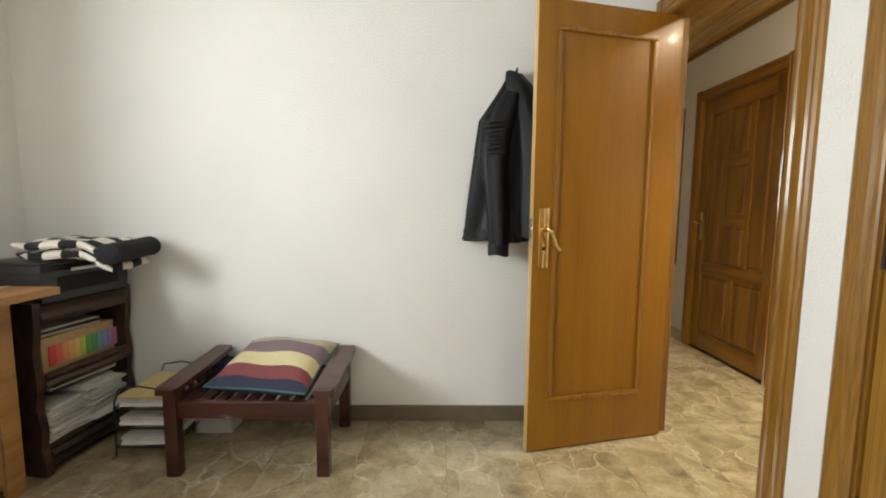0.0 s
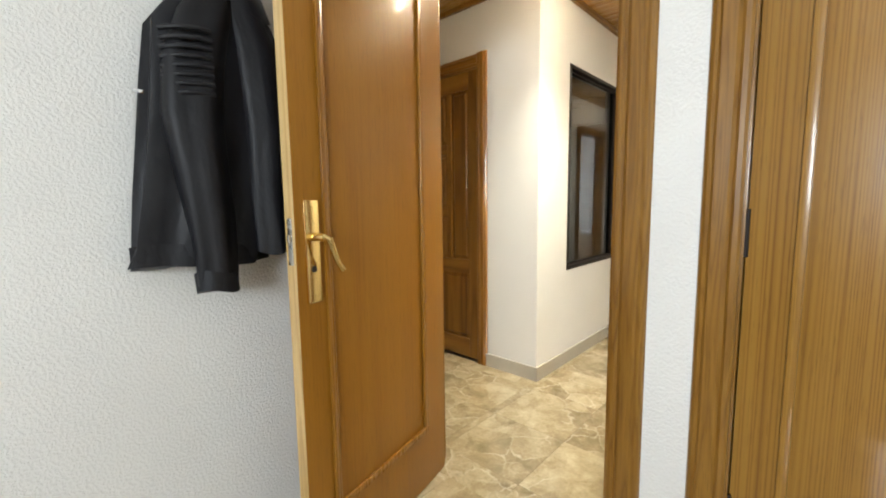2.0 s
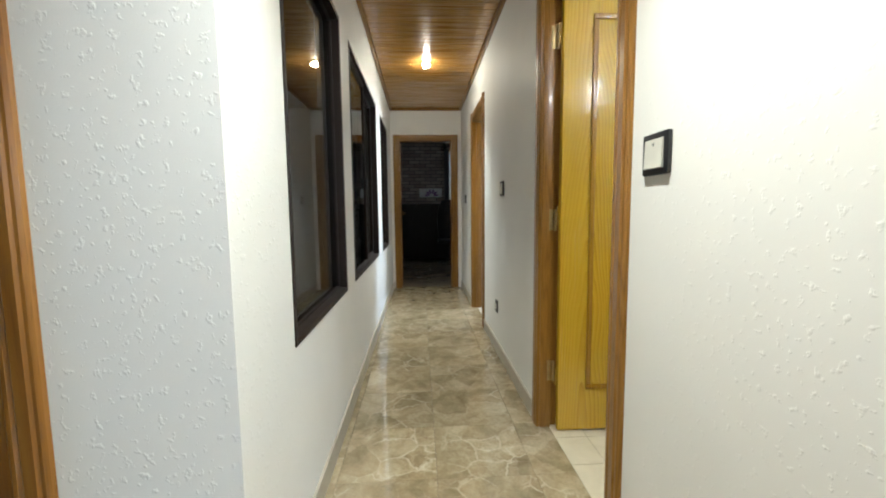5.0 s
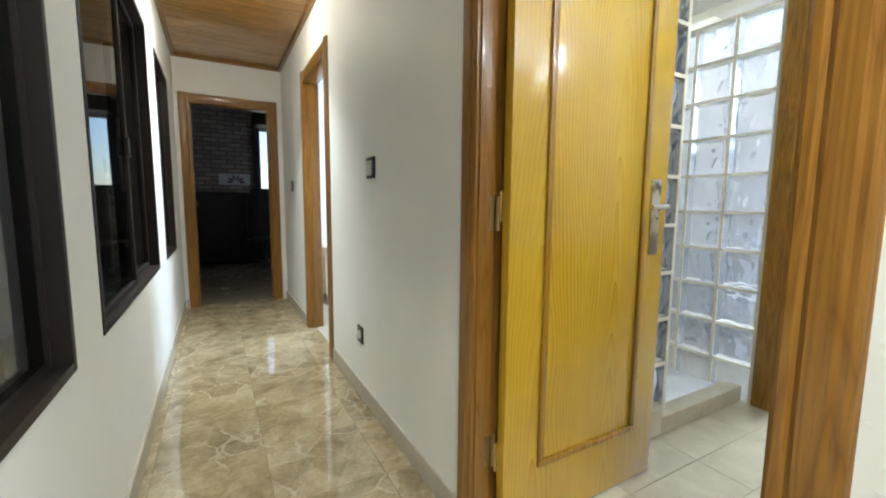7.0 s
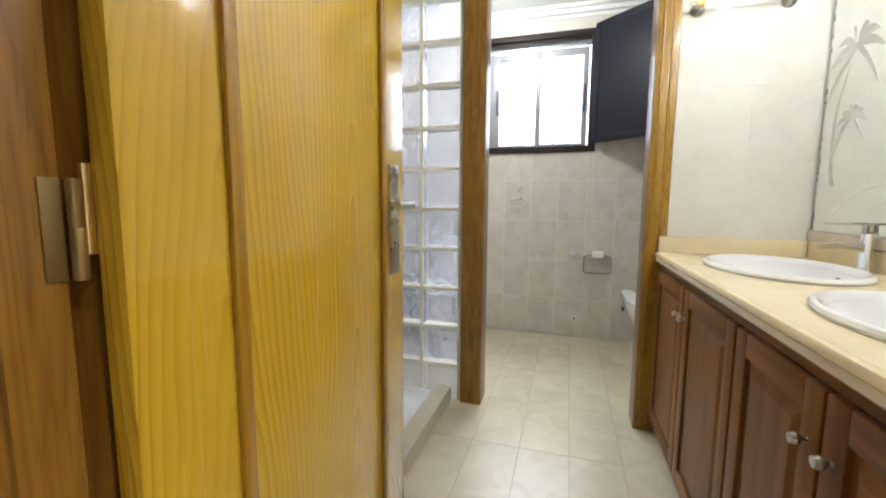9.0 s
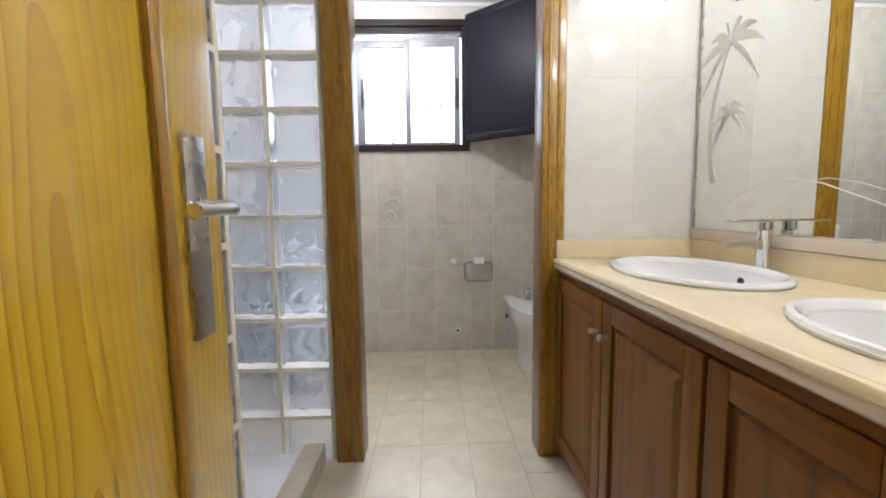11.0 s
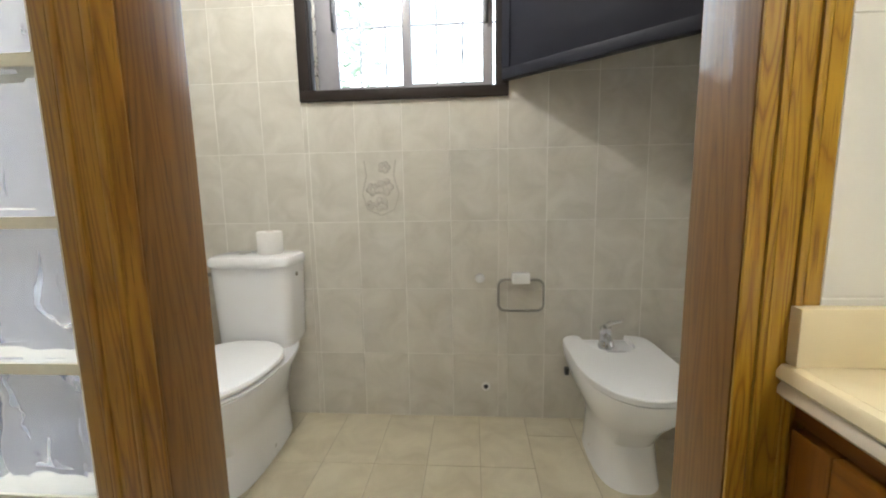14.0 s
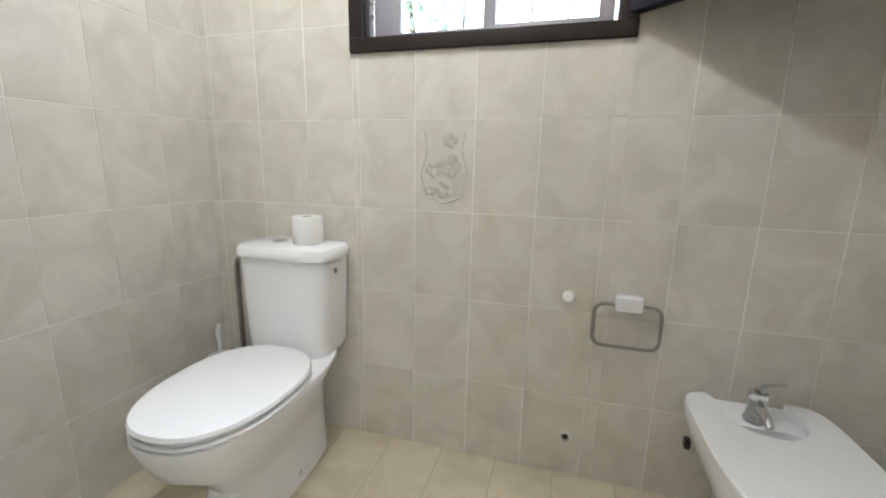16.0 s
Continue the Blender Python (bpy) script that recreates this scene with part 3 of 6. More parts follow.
def door_frame(name, axis, faces, a0, a1, top, mats, label, scale=1.0, sides=(1, 1), sink=0.0):
    """Jamb lining and moulded casings on both faces of a wall; axis is the wall's normal; a0, a1 the clear opening; sink: depth of a rebate for the leaf at the low face."""
    other = "y" if axis == "x" else "x"
    fr = thing(name, (0, 0, 0), label, "door frame", kind="structure")
    lo, hi = faces

    def span(u0, u1, z0, z1, d0=lo, d1=hi):
        return ((d0, u0, z0), (d1, u1, z1)) if axis == "x" else ((u0, d0, z0), (u1, d1, z1))

    mid = lo + 0.45 * (hi - lo) if sink else lo
    part("jamb", boxes(span(a0 - 0.028, a0, 0, top, mid), bevel=0.002), mats["z"], fr)
    part("jamb", boxes(span(a1, a1 + 0.028, 0, top, mid), bevel=0.002), mats["z"], fr)
    if sink:
        part("rebate", boxes(span(a0 - 0.028, a0 - sink, 0, top, lo, mid)), mats["z"], fr)
        part("rebate", boxes(span(a1 + sink, a1 + 0.028, 0, top, lo, mid)), mats["z"], fr)
    part("head", boxes(span(a0 - 0.028, a1 + 0.028, top, top + 0.028), bevel=0.002), mats[other], fr)
    stop = (lo + hi) / 2
    if not sink:
        part("door_stop", boxes(span(a0, a0 + 0.011, 0, top, stop - 0.018, stop + 0.012), span(a1 - 0.011, a1, 0, top, stop - 0.018, stop + 0.012), bevel=0.002), mats["z"], fr)
    for plane, side, wanted in ((lo, -1, sides[0]), (hi, 1, sides[1])):
        if not wanted:
            continue
        back = sink if side < 0 else 0.0
        for at, out in ((a0 - 0.006 - back, -1), (a1 + 0.006 + back, 1)):
            part("casing", moulded(bmesh.new(), "z", 0, top + 0.006 + 0.084 * scale, at, out, (other, plane, side, axis), scale), mats["z"], fr, smooth=False)
        part("casing_head", moulded(bmesh.new(), other, a0 - 0.006, a1 + 0.006, top + 0.006, 1, ("z", plane, side, axis), scale), mats[other], fr, smooth=False)
    return fr


def lever_set(leaf, x, y, side, metal, drop, reach, height=1.0, half=0.125):
    """A long plate with a sprung lever; local to the leaf, plate on the face at y, facing side."""
    plate = part("handle_plate", boxes(((x - 0.024, y, height - half - 0.02), (x + 0.024, y + side * 0.007, height + half)), bevel=0.003), metal, leaf, "polished metal lever plate")
    for dz in (half - 0.02, -half):
        part("screw", lathe(bmesh.new(), ((0.0005, 0), (0.004, 0.0), (0.003, 0.002), (0.0005, 0.0025)), (x, y + side * 0.006, height + dz), "y", 10), metal, plate)
    bmk = bmesh.new()
    pts = [(x, y + side * 0.004, height + 0.03), (x, y + side * 0.05, height + 0.03), (x + reach * 0.15, y + side * 0.058, height + 0.028), (x + reach * 0.6, y + side * 0.058, height + 0.03 - drop * 0.7), (x + reach, y + side * 0.055, height + 0.03 - drop)]
    tube(bmk, pts, [0.012, 0.010, 0.009, 0.007, 0.009], 12)
    part("lever", bmk, metal, plate)
    part("keyhole", lathe(bmesh.new(), ((0.0005, 0), (0.009, 0), (0.009, 0.003), (0.0005, 0.003)), (x, y + side * 0.005, height - 0.055), "y", 14), M_BLACK, plate)


def moulding_ring(bm, x0, x1, z0, z1, y, side, w=0.024, proud=0.010):
    """A raised bead round a panel."""
    for a, b in (((x0, z0), (x1, z0 + w)), ((x0, z1 - w), (x1, z1)), ((x0, z0 + w), (x0 + w, z1 - w)), ((x1 - w, z0 + w), (x1, z1 - w))):
        box(bm, (a[0], y, a[1]), (b[0], y + side * proud, b[1]), 0.0055)
    return bm


def flush_door(name, place, rz, width, mats, label, metal, drop, reach, panels, handle_x, bead=M_BEAD):
    """A veneered leaf, hinge at local x = 0, leaf along +x, thickness 0.035 from y = 0."""
    d = thing(name, place, label, "door", kind="structure", rz=rz)
    leaf = part("leaf", boxes(((0, 0, 0.008), (width, 0.035, 2.035)), bevel=0.002), mats["z"], d)
    for x0, x1, z0, z1 in panels:
        for y, side in ((0.0, -1), (0.035, 1)):
            part("panel_moulding", moulding_ring(bmesh.new(), x0, x1, z0, z1, y, side), bead, leaf, "darker raised panel bead")
    for y, side in ((0.0, -1), (0.035, 1)):
        lever_set(leaf, handle_x, y, side, metal, drop, reach, 1.02)
    part("edge_band", boxes(((width - 0.0005, 0.001, 0.009), (width + 0.0008, 0.034, 2.034))), M_EDGEWOOD, leaf, "pale raw wood edge")
    latch = boxes(((width - 0.001, 0.009, 0.98), (width + 0.002, 0.026, 1.10)), bevel=0.0008)
    part("latch_plate", latch, M_STEEL, leaf)
    part("latch_bolt", boxes(((width, 0.013, 1.04), (width + 0.008, 0.022, 1.058)), bevel=0.001), M_CHROME, leaf)
    for z in (0.22, 1.0, 1.82):
        part("hinge", lathe(bmesh.new(), ((0.0005, 0), (0.006, 0), (0.006, 0.09), (0.0005, 0.09)), (-0.004, -0.004 if metal == M_BRASS else 0.039, z), "z", 10), M_BRASS, d)
    return d


# office door: leaf swung into the room
door_frame("door_frame_1", "x", (XE, XT), 1.118, 1.855, 2.045, M_PINE, "varnished pine door frame of the office", 1.12)
flush_door("door_1", (3.176, 1.848, 0), 192.6, 0.725, M_SAP, "open honey-brown veneered door with brass lever", M_BRASS, 0.090, -0.054, [(0.137, 0.634, 0.24, 1.928)], 0.674)
part_parent = bpy.data.objects["door_frame_1"]
part("strike_plate", boxes(((XE + 0.006, 1.118, 1.005), (XE + 0.030, 1.1205, 1.095)), bevel=0.0008), M_RING, part_parent)
for z in (0.735, 0.765):
    part("striker", boxes(((XE + 0.004, 1.1175, z), (XE + 0.022, 1.123, z + 0.014)), bevel=0.001), M_CHROME, part_parent)
# wardrobe front in the same wall
door_frame("wardrobe_frame", "x", (XE, XT), -0.250, 0.817, 2.045, M_PINE, "varnished pine frame of the built-in wardrobe", 1.0, (1, 0))
wd = thing("wardrobe", (XE, 0, 0), "closed built-in wardrobe with broad-grained pine doors", "wardrobe", kind="structure")
for y0, y1, k in ((0.290, 0.814, 0.814), (-0.247, 0.286, -0.247)):
    leaf = part("door", boxes(((0.008, y0, 0.01), (0.03, y1, 2.04)), bevel=0.002), M_WARD, wd)
    part("panel_moulding", boxes(((-0.002, y0 + 0.085, 0.1), (0.009, y0 + 0.105, 1.95)), ((-0.002, y1 - 0.105, 0.1), (0.009, y1 - 0.085, 1.95)), bevel=0.004), M_WARD, leaf)
    for z in (0.3, 1.0, 1.7):
        part("hinge", lathe(bmesh.new(), ((0.0005, 0), (0.005, 0), (0.005, 0.11), (0.0005, 0.11)), (0.004, k, z), "z", 10), M_BRONZE, leaf)
part("back_panel", boxes(((0.55, -0.25, 0), (0.57, 0.86, 2.06))), M_WARD, wd)

# panelled door in the hall
door_frame("door_frame_2", "x", (4.2, 4.32), 2.425, 3.23, 2.02, M_RED, "reddish pine frame of the panelled door", 0.95, (1, 0))
d2 = thing("door_2", (4.222, 2.428, 0), "closed reddish pine door with ten raised panels", "door", kind="structure")
part("leaf", boxes(((0.004, 0, 0.012), (0.038, 0.80, 2.016))), M_RED["z"], d2)
STILES = [(0, 0.085, 0.012, 2.016), (0.715, 0.80, 0.012, 2.016), (0.245, 0.285, 0.73, 1.90), (0.495, 0.535, 0.73, 1.90), (0.36, 0.405, 0.15, 0.63)]
for a, b, c, d in STILES:
    part("stile", boxes(((-0.006, a, c), (0.006, b, d)), bevel=0.003), M_RED["z"], d2)
for a, b, c, d in [(0.085, 0.715, 0.012, 0.15), (0.085, 0.715, 0.63, 0.73), (0.085, 0.715, 1.90, 2.016), (0.285, 0.495, 1.03, 1.10), (0.285, 0.495, 1.48, 1.55)]:
    part("rail", boxes(((-0.006, a, c), (0.006, b, d)), bevel=0.003), M_RED["y"], d2)
for a, b, c, d in [(0.085, 0.36, 0.15, 0.63), (0.405, 0.715, 0.15, 0.63), (0.085, 0.245, 0.73, 1.90), (0.535, 0.715, 0.73, 1.90), (0.285, 0.495, 0.73, 1.03), (0.285, 0.495, 1.10, 1.48), (0.285, 0.495, 1.55, 1.90)]:
    bm = bmesh.new()
    loft(bm, [[(x, a + i, c + i), (x, b - i, c + i), (x, b - i, d - i), (x, a + i, d - i)] for x, i in ((0.004, 0.004), (0.002, 0.02), (-0.004, 0.028))])
    part("panel", bm, M_RED["z"], d2, smooth=False)
plate = part("handle_plate", boxes(((-0.012, 0.737, 0.90), (-0.005, 0.775, 1.13)), bevel=0.003), M_BRASS, d2, "brass lever plate")
part("lever", tube(bmesh.new(), [(-0.01, 0.756, 1.05), (-0.055, 0.756, 1.05), (-0.06, 0.70, 1.04), (-0.058, 0.64, 1.035)], [0.011, 0.009, 0.008, 0.007]), M_BRASS, plate)
for z in (0.25, 0.83, 1.25, 1.80):
    part("hinge", lathe(bmesh.new(), ((0.0005, 0), (0.007, 0), (0.007, 0.085), (0.0005, 0.085)), (-0.008, 0.0, z), "z", 10), M_BRASS, d2)

# bathroom door
door_frame("door_frame_3", "y", (S - 0.1, S), 4.530, 5.256, 2.045, M_PINE, "varnished pine frame of the bathroom door", 1.0, (1, 1), 0.018)
flush_door("door_3", (5.208, 0.925, 0), 270, 0.722, M_LEAF, "open yellow pine veneered bathroom door with steel lever", M_STEEL, 0.004, -0.095, [(0.132, 0.603, 0.212, 1.935)], 0.655, M_BEADY)
for z in (0.24, 0.975, 1.80):
    hinge = part("hinge_leaf", boxes(((5.2535, 0.946, z), (5.256, 0.964, z + 0.10)), bevel=0.0008), M_AGED, bpy.data.objects["door_frame_3"], "worn brass hinge")
    part("knuckle", lathe(bmesh.new(), ((0.0005, 0), (0.007, 0), (0.007, 0.05), (0.006, 0.052), (0.007, 0.054), (0.007, 0.10), (0.0005, 0.10)), (5.248, 0.938, z), "z", 12), M_AGED, hinge)

# bedroom and living room door frames
door_frame("door_frame_4", "y", (S - 0.1, S), 7.058, 7.762, 2.0, M_PINE, "varnished pine frame of the bedroom door")
door_frame("door_frame_5", "x", (9.0, 9.12), 1.138, 1.835, 2.0, M_PINE, "varnished pine frame of the living room door")
flush_door("door_5", (9.135, 1.838, 0), 4, 0.70, M_SAP, "living room door standing open into the dark", M_BRASS, 0.03, -0.08, [(0.115, 0.6, 0.23, 1.9)], 0.65)


# ---- inner windows of the corridor ----
def inner_window(name, axis, face, span, inward, label, split=None):
    """Dark metal frame in a wall's opening with smoked panes; inward is the way into the wall."""
    w = thing(name, (0, 0, 0), label, "window", "dark inner windows", "structure")
    a, b = span

    def q(u0, u1, z0, z1, d0, d1):
        d0, d1 = face + inward * d0, face + inward * d1
        return ((u0, d0, z0), (u1, d1, z1)) if axis == "y" else ((d0, u0, z0), (d1, u1, z1))

    f = 0.024
    for u0, u1, z0, z1 in ((a, a + f, SILL, HEAD), (b - f, b, SILL, HEAD), (a + f, b - f, SILL, SILL + f), (a + f, b - f, HEAD - f, HEAD)):
        part("window_frame", boxes(q(u0, u1, z0, z1, -0.004, 0.075), bevel=0.002), M_BRONZE, w)
    halves = [(a + f, b - f, 0.045)] if split is None else [(a + f, split + 0.03, 0.028), (split - 0.03, b - f, 0.056)]
    for u0, u1, d in halves:
        g = 0.022 if split is not None else 0.008
        sash = part("sash", boxes(q(u0, u0 + g, SILL + f, HEAD - f, d - 0.012, d + 0.012), q(u1 - g, u1, SILL + f, HEAD - f, d - 0.012, d + 0.012),
                                  q(u0 + g, u1 - g, SILL + f, SILL + f + g, d - 0.012, d + 0.012), q(u0 + g, u1 - g, HEAD - f - g, HEAD - f, d - 0.012, d + 0.012), bevel=0.002), M_BRONZE, w)
        pane = part("pane", boxes(q(u0 + g, u1 - g, SILL + f + g, HEAD - f - g, d - 0.002, d + 0.002)), M_TINT, sash, smooth=False)
    if split is not None:
        part("latch", boxes(q(split - 0.012, split + 0.012, 1.24, 1.32, 0.005, 0.02), bevel=0.003), M_BLACK, w)
    return w


inner_window("window_1", "y", N, W1, 1, "dark bronze inner window with one smoked pane")
inner_window("window_2", "y", N, W2, 1, "dark bronze sliding inner window with smoked panes", 6.47)
inner_window("window_3", "y", N, W3, 1, "narrow dark bronze inner window at the corridor's end")
inner_window("window_4", "x", 4.2, WV, 1, "dark bronze inner window beside the panelled door")
# patterned strip hanging behind the sliding window
strip = thing("door_curtain_strip", (6.56, N + 0.10, 0.70), "black and white patterned strip hanging behind glass", "decoration")
part("backing", boxes(((-0.05, 0, 0), (0.05, 0.006, 0.47)), bevel=0.001), M_PAPER, strip)
for k in range(9):
    z = 0.03 + k * 0.05
    bm = bmesh.new()
    loft(bm, [[(-0.035, y, z), (0.035, y, z), (0.0, y, z + 0.036)] for y in (-0.003, 0.0)])
    part("motif", bm, M_BLACK, strip, smooth=False)
part("top_band", boxes(((-0.055, -0.004, 0.47), (0.055, 0.008, 0.53)), bevel=0.002), M_BLACK, strip)

# dark kitchen behind the inner windows
wall_y("wall_kitchen_north", 4.9, 5.0, 4.32, 9.0, H, material=M_WALL, label="dim kitchen wall behind the inner windows")
# added wall: closes the kitchen's east gap so that no sky gets in
wall_x("wall_kitchen_east", 9.0, 9.12, 3.6, 5.0, H, material=M_HALL, label="unseen wall added to keep sky light out of the kitchen")
solid("floor_kitchen", boxes(((4.32, N + 0.12, -0.1), (9.0, 4.9, 0.0))), M_FTILE, "dim tiled kitchen floor", "floor")
solid("ceiling_kitchen", boxes(((4.32, N + 0.12, H), (9.0, 5.0, H + 0.06))), M_SLAT, "dark kitchen ceiling", "ceiling")
dado = solid("trim_kitchen_border", boxes(((4.32, 4.885, 1.05), (9.0, 4.9, 1.25))), M_SKIRT, "decorated tile border of the kitchen", "trim")


# ---- corridor fittings ----
def spotlight(x, y):
    l = thing("ceiling_spotlight", (x, y, H), "small lit ceiling spotlight in pine boards", "lamp", "hall ceiling lamps")
    part("ring", lathe(bmesh.new(), ((0.045, 0.0), (0.05, -0.004), (0.047, -0.012), (0.034, -0.014), (0.032, -0.002)), (0, 0, 0)), M_BRASS, l)
    part("bulb", lathe(bmesh.new(), ((0.001, -0.045), (0.014, -0.043), (0.026, -0.033), (0.030, -0.018), (0.028, -0.003)), (0, 0, 0)), M_BULB, l)


spotlight(4.0, 1.5)
spotlight(7.28, 1.495)


def switch(x, z, keys=1, w=0.082):
    s = thing("light_switch", (x, S, z), "black framed wall switch with ivory rocker" + ("s" if keys > 1 else ""), "light switch", "corridor switches")
    W = 0.140 if keys > 1 else w
    part("frame", boxes(((-W / 2 - 0.012, 0, -0.050), (W / 2 + 0.012, 0.012, 0.050)), bevel=0.005), M_BLACK, s)
    for k in range(keys):
        x0 = -W / 2 + k * W / keys + 0.004
        bm = bmesh.new()
        x1 = x0 + W / keys - 0.008
        loft(bm, [[(x0, 0.008, -0.036), (x1, 0.008, -0.036), (x1, 0.017, -0.034), (x0, 0.017, -0.034)], [(x0, 0.008, 0.036), (x1, 0.008, 0.036), (x1, 0.0145, 0.034), (x0, 0.0145, 0.034)]])
        rocker = part("rocker", bm, M_IVORY, s, smooth=False)
        part("pilot_light", lathe(bmesh.new(), ((0.0005, 0), (0.0035, 0), (0.003, 0.0015), (0.0005, 0.0015)), ((x0 + x1) / 2, 0.0150, 0.022), "y", 10), M_BLACK, rocker)


switch(3.44, 1.217, 2)
switch(4.315, 1.205)
switch(6.17, 1.219)
switch(8.45, 1.21)
so = thing("wall_socket", (6.37, S, 0.349), "black wall socket low on the corridor wall", "socket")
part("frame", boxes(((-0.042, 0, -0.045), (0.042, 0.009, 0.045)), bevel=0.004), M_BLACK, so)
part("insert", lathe(bmesh.new(), ((0.001, 0.010), (0.02, 0.010), (0.02, 0.013), (0.024, 0.013), (0.024, 0.008)), (0, 0, 0), "y"), M_IVORY, so)

# ---- living room and bedroom seen through their doors ----
brick = Nodes("whitewashed_brick")
bt = brick.add("TexBrick", Scale=1.0)
bt.inputs["Color1"].default_value, bt.inputs["Color2"].default_value, bt.inputs["Mortar"].default_value = (0.50, 0.44, 0.38, 1), (0.34, 0.28, 0.24, 1), (0.16, 0.14, 0.13, 1)
bt.inputs["Brick Width"].default_value, bt.inputs["Row Height"].default_value, bt.inputs["Mortar Size"].default_value = 0.24, 0.075, 0.009
swap, sep = brick.add("CombineXYZ"), brick.add("SeparateXYZ")
brick.link(brick.coords((1, 1, 1)), sep.inputs[0])
brick.link(sep.outputs[1], swap.inputs[0])
brick.link(sep.outputs[2], swap.inputs[1])
brick.link(swap.outputs[0], bt.inputs["Vector"])
M_BRICK = brick.set(Base_Color=bt.outputs[0], Roughness=0.8)
wall_x("wall_living_east", 12.6, 12.72, -1.2, 1.0, 2.85, [(0.45, 0.95, 0.5, 2.35)], M_WALL, "dim living room wall with a curtained window")
wall_x("wall_living_brick", 12.6, 12.72, 1.0, 3.6, 2.85, (), M_BRICK, "whitewashed brick feature wall in the dark living room")
wall_y("wall_living_north", 3.6, 3.7, 9.0, 12.72, 2.85)
wall_y("wall_living_south", -1.3, -1.2, 9.0, 12.72, 2.85)
solid("ceiling_living", boxes(((9.0, -1.3, 2.85), (12.72, 3.7, 2.95))), M_WALNUT, "dark boarded living room ceiling", "ceiling")
solid("floor_living", boxes(((9.06, -1.3, -0.1), (12.72, 3.7, 0.0))), plain("dim_living_floor", (0.20, 0.17, 0.13), 0.25, vary=0.2, scale=6), "dim stone living room floor", "floor")
beam = solid("trim_living_beam", boxes(((12.1, 0.2, 2.38), (12.6, 1.02, 2.6)), bevel=0.01), M_WALNUT, "dark wooden box over the window", "trim")
curt = thing("curtain", (12.52, 0.6, 0.35), "grey striped curtain beside the bright window", "curtain")
for y0, y1 in ((-0.30, -0.02), (0.30, 0.42)):
    bm = bmesh.new()
    n = 22
    loft(bm, [[(0.025 * math.sin(k * 1.3) + o, y0 + (y1 - y0) * k / n, z) for k in range(n + 1)] + [(0.025 * math.sin(k * 1.3) + o + 0.006, y0 + (y1 - y0) * k / n, z) for k in range(n, -1, -1)] for z, o in ((0.0, 0), (1.0, 0.003), (2.03, 0))])
    part("drape", bm, plain("grey_curtain_cloth", (0.20, 0.20, 0.21), 0.9), curt)
part("rail", tube(bmesh.new(), [(0.02, -0.4, 2.04), (0.02, 0.5, 2.04)], 0.012), M_BRONZE, curt)
pic = thing("flower_picture", (12.595, 1.33, 1.36), "small canvas with a purple flower on the brick wall", "picture")
part("canvas", boxes(((-0.025, -0.25, 0), (0, 0.25, 0.20)), bevel=0.003), M_PAPER, pic)
for k in range(6):
    a = k * math.pi / 5
    bm = bmesh.new()
    c = Vector((-0.028, 0.1 * math.cos(a) - 0.02, 0.05 + 0.08 * math.sin(a)))
    loft(bm, [[(x, c.y + 0.05 * math.cos(t) * math.cos(a) - 0.02 * math.sin(t) * math.sin(a), c.z + 0.05 * math.cos(t) * math.sin(a) + 0.02 * math.sin(t) * math.cos(a)) for t in (2 * math.pi * i / 12 for i in range(12))] for x in (-0.030, -0.025)])
    part("petal", bm, plain("purple_paint", (0.22, 0.10, 0.30), 0.7), pic, smooth=False)
sofa = thing("sofa", (12.05, 1.6, 0), "black leather sofa with a high back in the dark", "sofa")
part("base", boxes(((0.0, -0.75, 0.06), (0.5, 0.75, 0.40)), bevel=0.04), M_LEATHER, sofa)
part("backrest", boxes(((-0.12, -0.78, 0.06), (0.08, 0.78, 1.22)), bevel=0.05), M_LEATHER, sofa)
for y in (-0.82, 0.70):
    part("armrest", boxes(((-0.1, y, 0.06), (0.5, y + 0.14, 0.68)), bevel=0.04), M_LEATHER, sofa)
chair = thing("office_chair", (11.55, 0.98, 0), "black high-backed office chair", "chair")
part("backrest", loft(bmesh.new(), [[(0.10 + d * 0.06, y * w, z) for y, d in ((-0.24, 1), (-0.12, 0.3), (0, 0), (0.12, 0.3), (0.24, 1))] + [(0.16 + d * 0.06, y * w, z) for y, d in ((0.24, 1), (0.12, 0.3), (0, 0), (-0.12, 0.3), (-0.24, 1))] for z, w in ((0.5, 0.9), (0.8, 1.0), (1.1, 0.95), (1.28, 0.6))]), M_LEATHER, chair)
part("seat", boxes(((-0.35, -0.25, 0.42), (0.15, 0.25, 0.5)), bevel=0.03), M_LEATHER, chair)
part("column", tube(bmesh.new(), [(-0.1, 0, 0.08), (-0.1, 0, 0.43)], 0.03), M_BLACK, chair)
for k in range(5):
    a = 2 * math.pi * k / 5
    part("foot", tube(bmesh.new(), [(-0.1, 0, 0.09), (-0.1 + 0.28 * math.cos(a), 0.28 * math.sin(a), 0.03)], [0.022, 0.016]), M_BLACK, chair)
# bedroom
wall_x("wall_bedroom_west", 6.25, 6.35, -2.0, S - 0.1, H)
wall_y("wall_bedroom_south", -2.0, -1.9, 6.25, 9.0, H, [(6.9, 8.3, 0.95, 2.15)])
solid("floor_bedroom", boxes(((6.25, -2.0, -0.1), (9.0, S - 0.05, 0.0))), M_SKIRT, "stone bedroom floor", "floor")
solid("ceiling_bedroom", boxes(((6.25, -2.0, H), (9.0, S - 0.1, H + 0.06))), M_SLAT, "pine board bedroom ceiling", "ceiling")
stand = thing("nightstand", (8.72, 0.45, 0), "beige wicker nightstand against a white wall", "nightstand")
part("body", boxes(((-0.22, -0.25, 0.10), (0.24, 0.25, 0.60)), bevel=0.008), plain("beige_wicker", (0.42, 0.30, 0.18), 0.7, 0, 0.25, 60, 0.4), stand)
